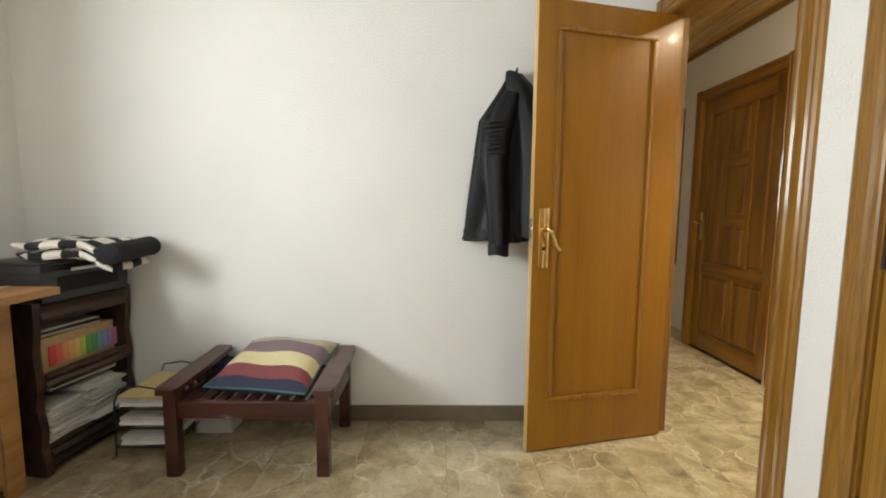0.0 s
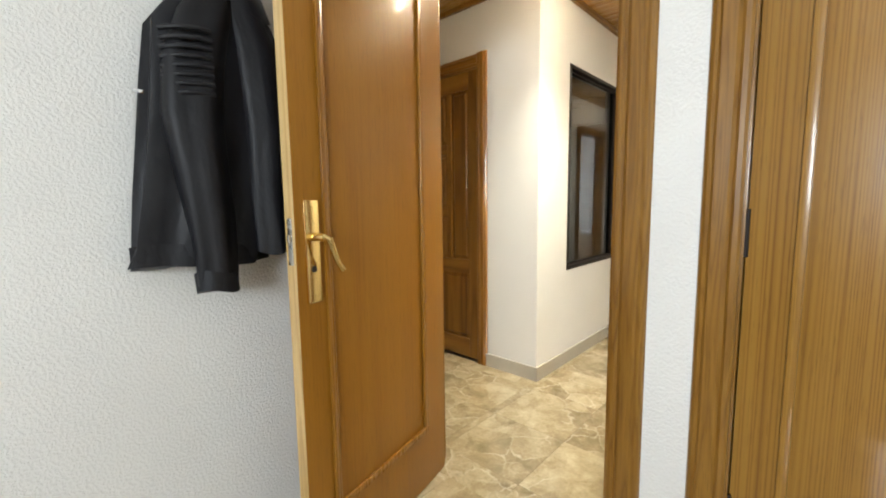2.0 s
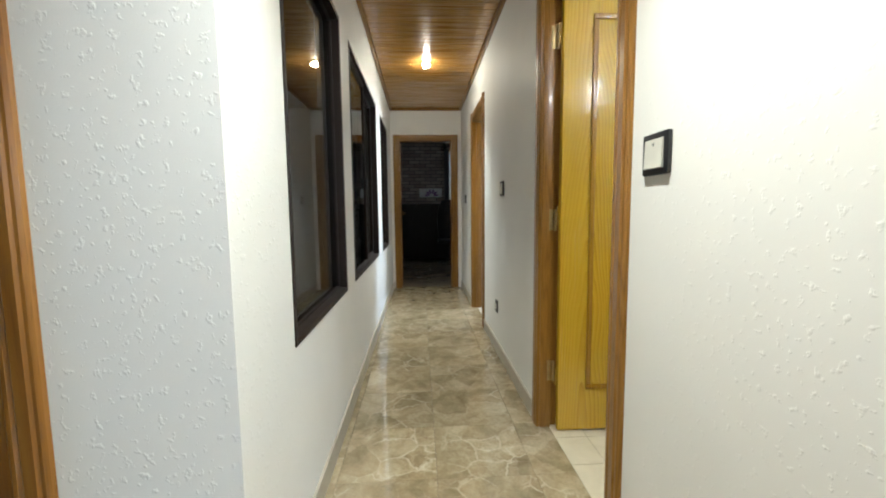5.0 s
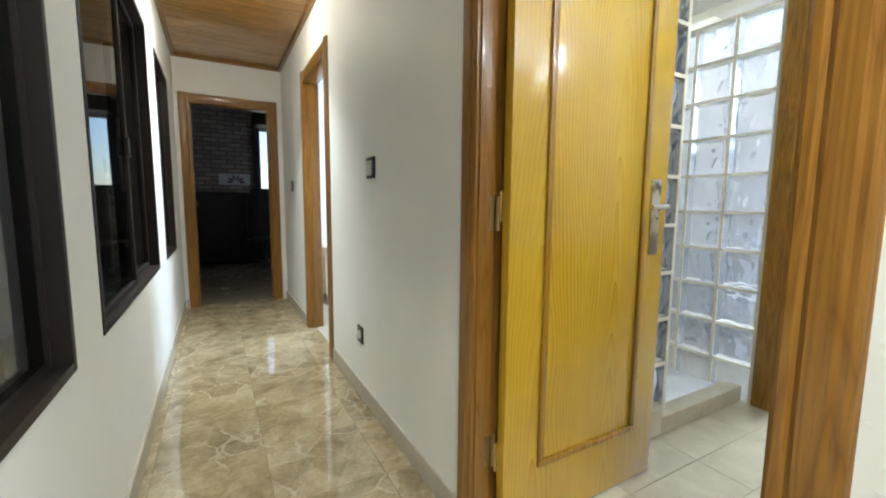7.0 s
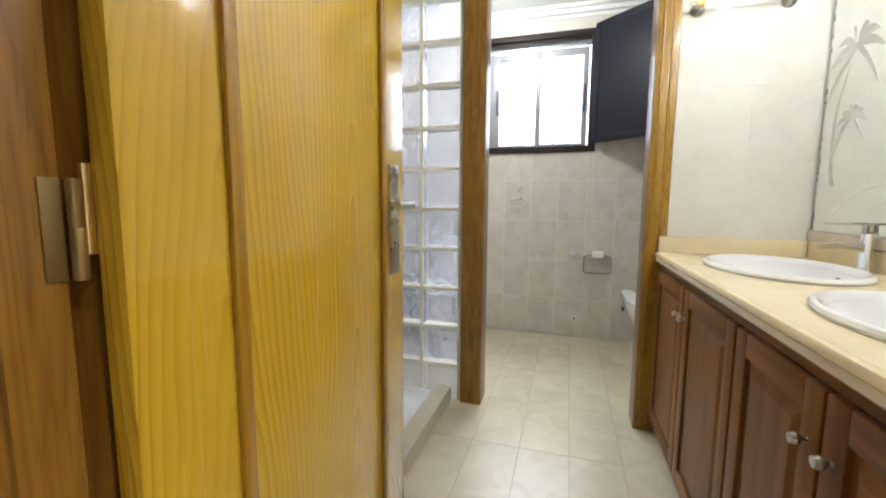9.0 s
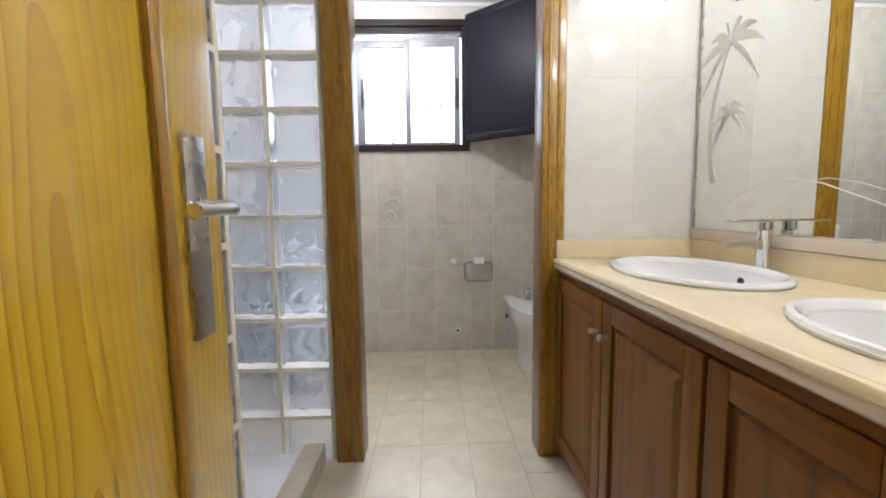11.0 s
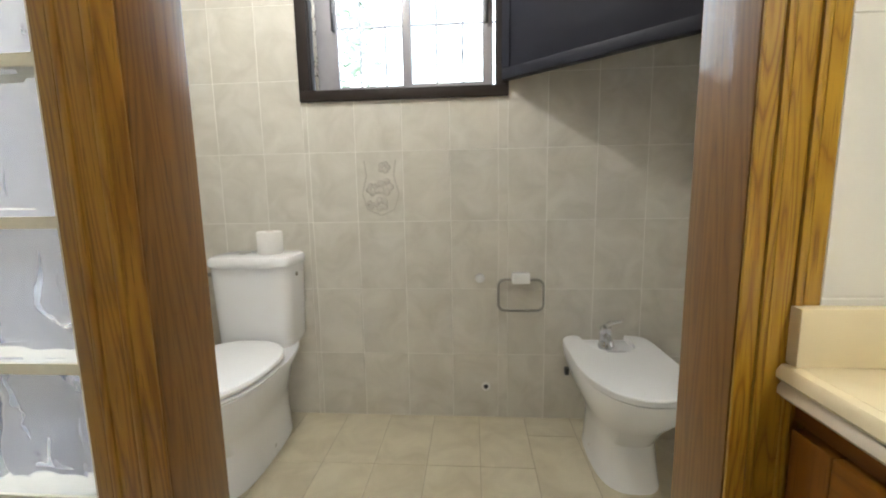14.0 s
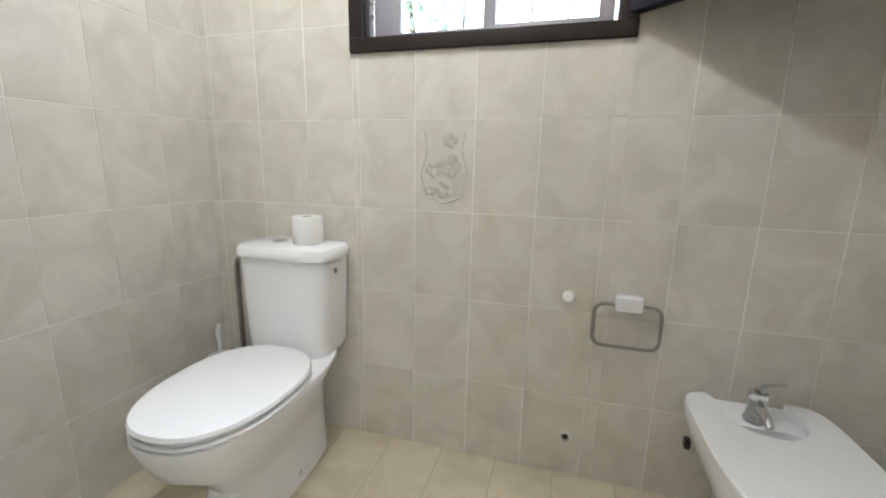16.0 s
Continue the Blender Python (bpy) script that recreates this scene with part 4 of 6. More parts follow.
part("top", boxes(((-0.25, -0.28, 0.60), (0.26, 0.28, 0.63)), bevel=0.006), M_PAPER, stand)
for x in (-0.2, 0.2):
    for y in (-0.22, 0.22):
        part("leg", boxes(((x - 0.02, y - 0.02, 0), (x + 0.02, y + 0.02, 0.1)), bevel=0.003), M_RED["z"], stand)
lamp = thing("table_lamp", (8.72, 0.45, 0.63), "white table lamp on the nightstand", "lamp")
part("foot", lathe(bmesh.new(), ((0.001, 0), (0.07, 0), (0.065, 0.015), (0.015, 0.03), (0.012, 0.20), (0.001, 0.2)), (0, 0, 0)), M_CHROME, lamp)
part("shade", lathe(bmesh.new(), ((0.13, 0.17), (0.085, 0.36), (0.082, 0.36), (0.127, 0.17)), (0, 0, 0)), M_PAPER, lamp)

# ---- bathroom ----
# jambs of the opening to the toilet
fr = thing("door_frame_6", (0, 0, 0), "varnished pine posts framing the opening to the toilet", "door frame", kind="structure")
# dark core for the shaded reveals, lighter facings for the lit fronts
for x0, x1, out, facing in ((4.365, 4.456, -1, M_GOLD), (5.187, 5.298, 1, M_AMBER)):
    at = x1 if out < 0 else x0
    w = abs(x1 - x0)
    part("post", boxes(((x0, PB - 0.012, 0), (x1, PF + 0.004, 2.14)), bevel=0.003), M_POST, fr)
    part("post_face", boxes(((x0 + 0.002, PF + 0.0035, 0), (x1 - 0.002, PF + 0.009, 2.139)), bevel=0.002), facing, fr, "pine facing in a golden, lit tone" if out < 0 else "pine facing in an amber, half-lit tone")
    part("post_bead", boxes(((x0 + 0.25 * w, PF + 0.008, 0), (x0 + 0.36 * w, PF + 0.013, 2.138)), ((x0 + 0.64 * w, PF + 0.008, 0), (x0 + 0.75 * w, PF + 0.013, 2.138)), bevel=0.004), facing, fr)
part("head", boxes(((4.456, PB - 0.012, 2.05), (5.187, PF + 0.004, 2.14)), bevel=0.003), M_PINE["x"], fr)


def glass_block():
    """A pressed glass block, 0.19 wide and high, 0.08 thick in y: rounded edges and sunk, rippled faces."""
    bm = bmesh.new()
    m, h, d = 20, 0.0960, 0.04
    grid = {}
    for side in (-1, 1):
        for i in range(m + 1):
            for k in range(m + 1):
                u, w = 2 * i / m - 1, 2 * k / m - 1
                reach = max(abs(u), abs(w))
                edge = max(0.0, (reach - 0.9) / 0.1)
                fade = min(1.0, max(0.0, (0.86 - reach) / 0.18))
                a = 5.2 * u + 2.7 * w * side + 1.5 * math.sin(3.0 * w + side) + 1.1 * math.sin(3.7 * u * w + 0.6)
                ripple = 0.0030 * math.sin(a) + 0.0018 * math.sin(2.3 * a + 3.0 * w)
                dip = 0.0035 * min(1.0, max(0.0, (0.88 - reach) / 0.08))
                grid[side, i, k] = bm.verts.new((h * u, side * (d - 0.004 * edge ** 2 - dip + ripple * fade), h * w))
        for i in range(m):
            for k in range(m):
                bm.faces.new((grid[side, i, k], grid[side, i + 1, k], grid[side, i + 1, k + 1], grid[side, i, k + 1]))
    border = [(i, 0) for i in range(m)] + [(m, k) for k in range(m)] + [(m - i, m) for i in range(m)] + [(0, m - k) for k in range(m)]
    for p, q in zip(border, border[1:] + border[:1]):
        bm.faces.new((grid[-1, p[0], p[1]], grid[-1, q[0], q[1]], grid[1, q[0], q[1]], grid[1, p[0], p[1]]))
    return mesh_of("glass_block", bm, M_BLOCK, True)


BLOCK = glass_block()


def block_wall(name, label, origin, rz, cols, rows, px, pz, z0):
    """Blocks in a mortar grid, along local x; each one is a part."""
    w = thing(name, origin, label, "glass wall", "glass block walls", "structure", rz)
    j = 0.008
    bm = bmesh.new()
    for r in range(rows + 1):
        box(bm, (-j, -0.0405, z0 + r * pz - j), (cols * px + j, 0.0405, z0 + r * pz + j))
    for c in range(cols + 1):
        for r in range(rows):
            box(bm, (c * px - j, -0.0405, z0 + r * pz + j), (c * px + j, 0.0405, z0 + (r + 1) * pz - j))
    part("mortar", bm, M_MORTAR, w, smooth=False)
    for c in range(cols):
        for r in range(rows):
            ob = new("glass_block", BLOCK)
            ob.parent = w
            ob.matrix_local = Matrix.LocRotScale(((c + 0.5) * px, 0, z0 + (r + 0.5) * pz), Euler((0, math.pi * ((c * 3 + r) % 2), 0)), (1.0, 1.0, 1.0))
            ob.visible_shadow = False
    return w


block_wall("glass_wall_1", "glass block wall between shower and toilet", (5.312, -0.848, 0), 0, 4, 10, 0.2085, 0.2075, -0.02 + 0.0005)
block_wall("glass_wall_2", "glass block shower screen on a low kerb", (5.385, -0.095, 0), 90, 4, 9, 0.2085, 0.2075, 0.1385)
solid("wall_shower_pier", boxes(((5.345, 0.755, 0), (5.425, S - 0.11, HB))), M_GROUTW, "short tiled pier ending the shower screen", "wall")
tray = thing("shower_tray", (5.345, PF, 0), "white tiled shower tray with a low kerb", "shower tray")
part("kerb", boxes(((0, 0.0, 0), (0.085, 0.70, 0.085)), bevel=0.006), M_FTILE, tray)
part("screen_kerb", boxes(((0, 0.70, 0), (0.085, 1.55, 0.128)), bevel=0.006), M_FTILE, tray)
part("basin", boxes(((0.085, 0.005, 0), (0.79, 1.68, 0.045)), bevel=0.008), M_CERAMIC, tray)
part("drain", lathe(bmesh.new(), ((0.001, 0.0465), (0.03, 0.0465), (0.034, 0.044)), (0.45, 0.5, 0)), M_CHROME, tray)

# vanity
CF = 4.395
vanity = thing("vanity_cabinet", (CF, 0, 0), "stained pine vanity cabinet with four panelled doors", "cabinet")
part("carcass", boxes(((-0.555, PF + 0.012, 0.07), (-0.54, S - 0.12, 0.80)), ((-0.04, PF + 0.012, 0.07), (-0.022, S - 0.12, 0.80)), ((-0.54, PF + 0.012, 0.07), (-0.04, PF + 0.03, 0.80)), ((-0.54, S - 0.138, 0.07), (-0.04, S - 0.12, 0.80)), ((-0.54, PF + 0.03, 0.07), (-0.04, S - 0.138, 0.088))), M_VAN["z"], vanity)
part("plinth", boxes(((-0.53, PF + 0.012, 0), (-0.05, S - 0.12, 0.07))), M_VAN["y"], vanity)
part("top_rail", boxes(((-0.022, PF + 0.012, 0.772), (-0.010, S - 0.12, 0.80)), bevel=0.002), M_VAN["y"], vanity)
for y0, y1, knob in ((-0.775, -0.344, 1), (-0.336, 0.105, 0), (0.118, 0.463, 1), (0.471, 0.84, 0)):
    z0, z1, s = 0.085, 0.768, 0.055
    dr = part("door", boxes(((-0.022, y0 + 0.03, z0 + 0.03), (-0.010, y1 - 0.03, z1 - 0.03))), M_VAN["z"], vanity)
    for a, b in ((y0, y0 + s), (y1 - s, y1)):
        part("stile", boxes(((-0.022, a, z0), (-0.001, b, z1)), bevel=0.004), M_VAN["z"], dr)
    for a, b in ((z0, z0 + s), (z1 - s, z1)):
        part("rail", boxes(((-0.022, y0 + s, a), (-0.001, y1 - s, b)), bevel=0.004), M_VAN["y"], dr)
    bm = bmesh.new()
    i0 = s + 0.004
    loft(bm, [[(x, y0 + i0 + i, z0 + i0 + i), (x, y1 - i0 - i, z0 + i0 + i), (x, y1 - i0 - i, z1 - i0 - i), (x, y0 + i0 + i, z1 - i0 - i)] for x, i in ((-0.012, 0.0), (-0.010, 0.012), (-0.004, 0.030))])
    part("panel", bm, M_VAN["z"], dr, smooth=False)
    ky = (y1 - 0.03) if knob else (y0 + 0.03)
    part("knob", lathe(bmesh.new(), ((0.005, 0.0), (0.005, 0.009), (0.009, 0.013), (0.0115, 0.019), (0.009, 0.026), (0.001, 0.028)), (-0.002, ky, 0.668), "x", 16), M_STEEL, dr, "turned satin steel knob")
part("filler", boxes(((-0.022, 0.845, 0.07), (-0.004, S - 0.12, 0.77)), bevel=0.003), M_VAN["z"], vanity)

SINKS = ((4.118, -0.375), (4.118, 0.33))
RX, RY = 0.205, 0.293
top = thing("worktop", (0, 0, 0.84), "cream marble vanity worktop with rounded front edge", "worktop")
bm = bmesh.new()
# the slab in strips round two oval cut-outs
ys = [PF + 0.007, (SINKS[0][1] + SINKS[1][1]) / 2, S - 0.115]
for (sx, sy), ya, yb in zip(SINKS, ys, ys[1:]):
    n = 48
    inner = [(sx + RX * 0.93 * math.cos(2 * math.pi * k / n), sy + RY * 0.93 * math.sin(2 * math.pi * k / n)) for k in range(n)]
    outer = []
    x0, x1 = BW + 0.006, CF - 0.003
    for k in range(n):
        c, s = math.cos(2 * math.pi * k / n), math.sin(2 * math.pi * k / n)
        t = min(((x1 - sx) if c > 0 else (x0 - sx)) / c if abs(c) > 1e-6 else 9, ((yb - sy) if s > 0 else (ya - sy)) / s if abs(s) > 1e-6 else 9)
        outer.append((sx + c * t, sy + s * t))
    for (cx, cy) in ((x0, ya), (x1, ya), (x1, yb), (x0, yb)):
        k = min(range(n), key=lambda q: (outer[q][0] - cx) ** 2 + (outer[q][1] - cy) ** 2)
        outer[k] = (cx, cy)
    rows = [[bm.verts.new((x, y, z)) for x, y in ring] for ring, z in ((inner, -0.037), (inner, 0.003), (outer, 0.003), (outer, -0.037))]
    for a, b in zip(rows, rows[1:] + rows[:1]):
        for k in range(n):
            bm.faces.new((a[k], a[(k + 1) % n], b[(k + 1) % n], b[k]))
part("slab", bm, M_CREAM, top, smooth=False)
bm = bmesh.new()
ring = [(CF - 0.002, 0.003), (CF + 0.008, 0.001), (CF + 0.013, -0.006), (CF + 0.013, -0.014), (CF + 0.008, -0.019), (CF - 0.002, -0.019)]
loft(bm, [[(x, y, z) for x, z in ring] for y in (PF + 0.007, S - 0.115)])
part("front_edge", bm, M_CREAM, top)
bm = bmesh.new()
ring = [(CF - 0.002, -0.020), (CF + 0.006, -0.020), (CF + 0.010, -0.026), (CF + 0.010, -0.034), (CF + 0.004, -0.040), (CF - 0.002, -0.040)]
loft(bm, [[(x, y, z) for x, z in ring] for y in (PF + 0.007, S - 0.115)])
part("lower_edge", bm, M_EDGE, top, "paler lower edge strip")
part("upstand", boxes(((BW + 0.006, PF + 0.007, 0.003), (CF + 0.004, PF + 0.026, 0.073)), bevel=0.003), M_CREAM, top)
part("upstand", boxes(((BW + 0.006, PF + 0.026, 0.003), (BW + 0.026, S - 0.115, 0.073)), bevel=0.003), M_CREAM, top)


def basin(x, y):
    b = thing("washbasin", (x, y, 0.843), "white oval washbasin set into the worktop", "washbasin", "washbasins")
    def ov(r, z):
        return [(RX * r * math.cos(2 * math.pi * k / 48), RY * r * math.sin(2 * math.pi * k / 48), z) for k in range(48)]
    bm = bmesh.new()
    rings = [ov(0.10, -0.150), ov(0.62, -0.128), ov(0.80, -0.08), ov(0.88, 0.0), ov(0.985, 0.001), ov(1.0, 0.008), ov(0.985, 0.015), ov(0.94, 0.017), ov(0.90, 0.010), ov(0.865, -0.012), ov(0.78, -0.07), ov(0.6, -0.115), ov(0.3, -0.135), ov(0.06, -0.138)]
    loft(bm, rings)
    part("bowl", bm, M_CERAMIC, b)
    part("overflow", lathe(bmesh.new(), ((0.001, 0), (0.012, 0), (0.012, 0.004), (0.008, 0.004)), (-RX * 0.80, 0.0, -0.03), "x", 14), M_BLACK, b)
    part("waste", lathe(bmesh.new(), ((0.001, -0.132), (0.022, -0.132), (0.026, -0.137)), (0, 0, 0)), M_CHROME, b)
    t = thing("basin_tap", (x - RX - 0.022, y, 0.843), "chrome single-lever basin tap", "tap", "basin taps")
    part("body", lathe(bmesh.new(), ((0.026, 0), (0.026, 0.006), (0.021, 0.012), (0.020, 0.12), (0.022, 0.125), (0.001, 0.127)), (0, 0, 0)), M_CHROME, t)
    bm = bmesh.new()
    loft(bm, [[(px, yy * w, pz + dz * h) for yy, dz in ((-1, -1), (1, -1), (1, 1), (-1, 1))] for px, pz, w, h in ((0.01, 0.078, 0.014, 0.013), (0.07, 0.086, 0.013, 0.009), (0.125, 0.080, 0.012, 0.007))])
    part("spout", bm, M_CHROME, t)
    part("lever", boxes(((-0.03, -0.016, 0.150), (0.115, 0.016, 0.158)), bevel=0.003), M_CHROME, t)
    part("cartridge", lathe(bmesh.new(), ((0.019, 0.127), (0.019, 0.15), (0.001, 0.152)), (0, 0, 0)), M_CHROME, t)


for sx, sy in SINKS:
    basin(sx, sy)

# mirror with etched palms
MX = BW + 0.012
mirror = thing("mirror", (MX, 0, 0), "large wall mirror etched with two palm trees", "mirror")
part("glass", boxes(((0, PF + 0.03, 0.955), (0.006, S - 0.13, 2.05)), bevel=0.001), M_MIRROR, mirror, smooth=False)
part("bottom_ledge", boxes(((-0.004, PF + 0.03, 0.915), (0.022, S - 0.13, 0.953)), bevel=0.004), M_EDGE, mirror, "pale ledge under the mirror")
part("side_trim", boxes(((0.0, PF + 0.022, 0.955), (0.008, PF + 0.03, 2.05))), M_STEEL, mirror)


def frond(y, z, a, size):
    pts = []
    for k in range(9):
        u = k / 8
        yy, zz = u * size * math.cos(a), u * size * math.sin(a) - 0.55 * size * u * u
        w = 0.10 * size * math.sin(math.pi * (0.12 + 0.86 * u))
        pts.append((y + yy, z + zz, w))
    return [(p, q + w) for p, q, w in pts] + [(p, q - w) for p, q, w in reversed(pts)]


def etched(outline, layer):
    bm = bmesh.new()
    loft(bm, [[(x, p, q) for p, q in outline] for x in (0.0058, 0.0066 + 0.00015 * layer)])
    return bm


for layer, (ty, tz, by, bz, size) in enumerate(((-0.615, 1.600, -0.672, 1.125, 0.155), (-0.600, 1.360, -0.660, 1.130, 0.085))):
    trunk = []
    for k in range(13):
        u = k / 12
        yy = by + (ty - by) * u - 0.05 * math.sin(math.pi * u)
        trunk.append((yy, bz + (tz - bz) * u, 0.014 * (1 - 0.6 * u) * size / 0.155))
    part("etched_trunk", etched([(a - w, b) for a, b, w in trunk] + [(a + w, b) for a, b, w in reversed(trunk)], 10 * layer), M_ETCH, mirror, smooth=False)
    for k, a in enumerate((0.25, 0.75, 1.25, 1.75, 2.3, 2.85, -0.5, 3.6)):
        part("etched_frond", etched(frond(ty, tz, a, size), 10 * layer + k + 1), M_ETCH, mirror, smooth=False)

cord = thing("white_cable", (BW + 0.04, 0, 0), "thin white cable hanging in front of the mirror", "cable")
part("wire", tube(bmesh.new(), [(0.03, -0.55 + 0.09 * k, 1.03 + 0.07 * math.sin(k * 0.62) + 0.006 * k) for k in range(13)], 0.0014, 6), M_PAPER, cord)

# glass rail on the cream wall
rail = thing("towel_rail", (4.16, PF + 0.006, 1.845), "glass towel rail on round metal rosettes", "towel rail")
part("bar", tube(bmesh.new(), [(-0.20, 0.045, 0.012), (0.185, 0.045, 0.012)], 0.007), M_GLASS, rail)
for x in (-0.165, 0.15):
    r = part("rosette", lathe(bmesh.new(), ((0.026, 0), (0.027, 0.004), (0.018, 0.010), (0.010, 0.018), (0.009, 0.035), (0.001, 0.037)), (x, 0, 0), "y"), M_STEEL, rail)
    part("socket", lathe(bmesh.new(), ((0.001, -0.016), (0.011, -0.015), (0.012, 0.015), (0.001, 0.016)), (x, 0.045, 0.012), "x", 16), M_BRASS, r)
# vanity lamps
for y in (-0.15, 0.45):
    l = thing("mirror_lamp", (BW, y, 2.12), "lit globe lamp above the mirror", "lamp", "mirror lamps")
    part("backplate", lathe(bmesh.new(), ((0.001, 0.006), (0.045, 0.006), (0.045, 0.016), (0.012, 0.022), (0.012, 0.09), (0.001, 0.09)), (0, 0, 0), "x"), M_CHROME, l)
    part("globe", lathe(bmesh.new(), [(0.001 + 0.045 * math.sin(math.pi * k / 10), 0.125 - 0.045 * math.cos(math.pi * k / 10)) for k in range(11)], (0, 0, 0), "x"), glow("lit_opal_globe", (1.0, 0.90, 0.74), 12), l)
    l.children[1].visible_shadow = False

tl = thing("toilet_ceiling_lamp", (5.25, -1.35, HB), "small lit round ceiling lamp over the toilet", "lamp")
part("base", lathe(bmesh.new(), ((0.07, 0.0), (0.075, -0.012), (0.06, -0.02), (0.001, -0.02)), (0, 0, 0)), M_CHROME, tl)
part("globe", lathe(bmesh.new(), [(0.001 + 0.06 * math.sin(math.pi * k / 10), -0.075 - 0.055 * math.cos(math.pi * k / 10)) for k in range(11)], (0, 0, 0)), bpy.data.materials["lit_opal_globe"], tl).visible_shadow = False

# toilet window
win = thing("window_5", (0, BS, 0), "dark bronze sliding window with bars, bright daylight outside", "window", kind="structure")
for a, b in (((4.612, 0, 1.443), (5.506, 0.022, 1.488)), ((4.612, 0, 2.278), (5.506, 0.022, 2.322)), ((4.612, 0, 1.488), (4.662, 0.022, 2.278)), ((5.458, 0, 1.488), (5.506, 0.022, 2.278))):
    part("window_frame", boxes((a, b), bevel=0.004), M_BRONZE, win)
for a, b in (((4.645, -0.06, 1.475), (4.665, 0, 2.29)), ((5.455, -0.06, 1.475), (5.475, 0, 2.29)), ((4.665, -0.06, 1.475), (5.455, 0, 1.492)), ((4.665, -0.06, 2.25), (5.455, 0, 2.29))):
    part("liner", boxes((a, b), bevel=0.002), M_BRONZE, win)
for x0, x1, d, wl, wr in ((4.676, 5.060, -0.030, 0.043, 0.038), (5.022, 5.440, -0.052, 0.038, 0.094)):
    sash = part("sash", boxes(((x0, d - 0.011, 1.494), (x0 + wl, d + 0.011, 2.212)), ((x1 - wr, d - 0.011, 1.494), (x1, d + 0.011, 2.212)), ((x0 + wl, d - 0.011, 1.494), (x1 - wr, d + 0.011, 1.512)), ((x0 + wl, d - 0.011, 2.158), (x1 - wr, d + 0.011, 2.212)), bevel=0.002), M_SASH, win)
    pane = part("pane", boxes(((x0 + wl, d - 0.002, 1.512), (x1 - wr, d + 0.002, 2.158))), M_GLASS, sash, smooth=False)
    pane.visible_shadow = False
part("track", boxes(((4.668, -0.02, 2.215), (5.452, -0.008, 2.235)), ((5.430, -0.018, 1.494), (5.442, -0.006, 2.20)), bevel=0.002), M_STEEL, win)
part("sash_pull", boxes(((5.352, -0.042, 1.74), (5.366, -0.02, 1.94)), ((4.694, -0.02, 1.74), (4.708, 0.0, 1.94)), bevel=0.003), M_BLACK, win)
grille = thing("window_grille", (0, BS - 0.17, 0), "thin grey security bars outside the window", "grille")
for k in range(7):
    part("bar", tube(bmesh.new(), [(4.688 + 0.118 * k, 0, 1.476), (4.688 + 0.118 * k, 0, 2.289)], 0.006, 8), plain("grey_metal", (0.42, 0.43, 0.46), 0.5), grille)
for z in (1.80,):
    part("crossbar", tube(bmesh.new(), [(4.646, 0.006, z), (5.474, 0.006, z)], 0.006, 8), bpy.data.materials["grey_metal"], grille)
shut = thing("shutter", (4.640, BS + 0.026, 0), "open dark navy inner shutter leaf with a vent", "shutter", rz=139)
part("panel", boxes(((0, 0, 1.515), (0.84, 0.022, 2.33)), bevel=0.003), M_SHUT, shut)
for a, b in (((0, -0.006, 1.500), (0.84, 0.034, 1.545)), ((0, -0.006, 2.30), (0.84, 0.034, 2.345)), ((0, -0.006, 1.545), (0.04, 0.034, 2.30)), ((0.80, -0.006, 1.545), (0.84, 0.034, 2.30))):
    part("edge", boxes((a, b), bevel=0.005), M_SHUT, shut)
bm = bmesh.new()
for i in range(7):
    for k in range(5):
        box(bm, (0.56 + i * 0.02, 0.020, 2.20 + k * 0.016), (0.57 + i * 0.02, 0.026, 2.208 + k * 0.016))
part("vent", bm, M_STEEL, shut, "small perforated metal vent")
# outside: tree and bright haze
tree = thing("tree", (6.55, -5.6, -1.3), "small leafy tree outside the toilet window", "tree")
part("trunk", tube(bmesh.new(), [(0, 0, 0), (0.03, 0.02, 1.8), (-0.05, 0, 3.2), (0.1, 0.05, 4.6)], [0.09, 0.07, 0.05, 0.02]), M_RED["z"], tree)
rng = random.Random(4)
bm = bmesh.new()
for k in range(700):
    a, b, r = rng.uniform(0, 6.28), rng.uniform(-1, 1), rng.uniform(0.2, 1) ** 0.5
    c = Vector((0.75 * r * math.cos(a) * math.sqrt(1 - b * b), 0.6 * r * math.sin(a) * math.sqrt(1 - b * b), 4.0 + 1.4 * r * b))
    u, w = Vector((rng.gauss(0, 1), rng.gauss(0, 1), rng.gauss(0, 1))).normalized() * 0.085, Vector((rng.gauss(0, 1), rng.gauss(0, 1), rng.gauss(0, 1))).normalized() * 0.045
    bm.faces.new([bm.verts.new(c + v) for v in (u, w, -u, -w)])
part("crown", bm, M_GREEN, tree, smooth=False)
haze = Nodes("bright_overcast")
hz = haze.noise(haze.coords((1, 1, 1)), 0.4, 3)
M_HAZE = haze.set(Base_Color=(0.8, 0.85, 0.9), Emission_Color=haze.ramp(hz, (0.3, (0.80, 0.88, 1.0)), (0.7, (0.95, 0.97, 1.0))), Emission_Strength=4.0)
solid("backdrop", boxes(((0.0, -8.02, -3), (11, -8.0, 6))), M_HAZE, "bright hazy daylight beyond the window", "backdrop")
solid("ground", boxes(((-40, -60, -1.2), (60, 60, -1.0))), plain("dusty_ground", (0.30, 0.26, 0.20), 0.9), "dusty ground outside the house", "ground")


# sanitary ware
def rounded(cx, cy, z, hx, front, back, n=40, p=2.6, q=None):
    return oval(cx, cy, z, hx, front, back, n, p, q)


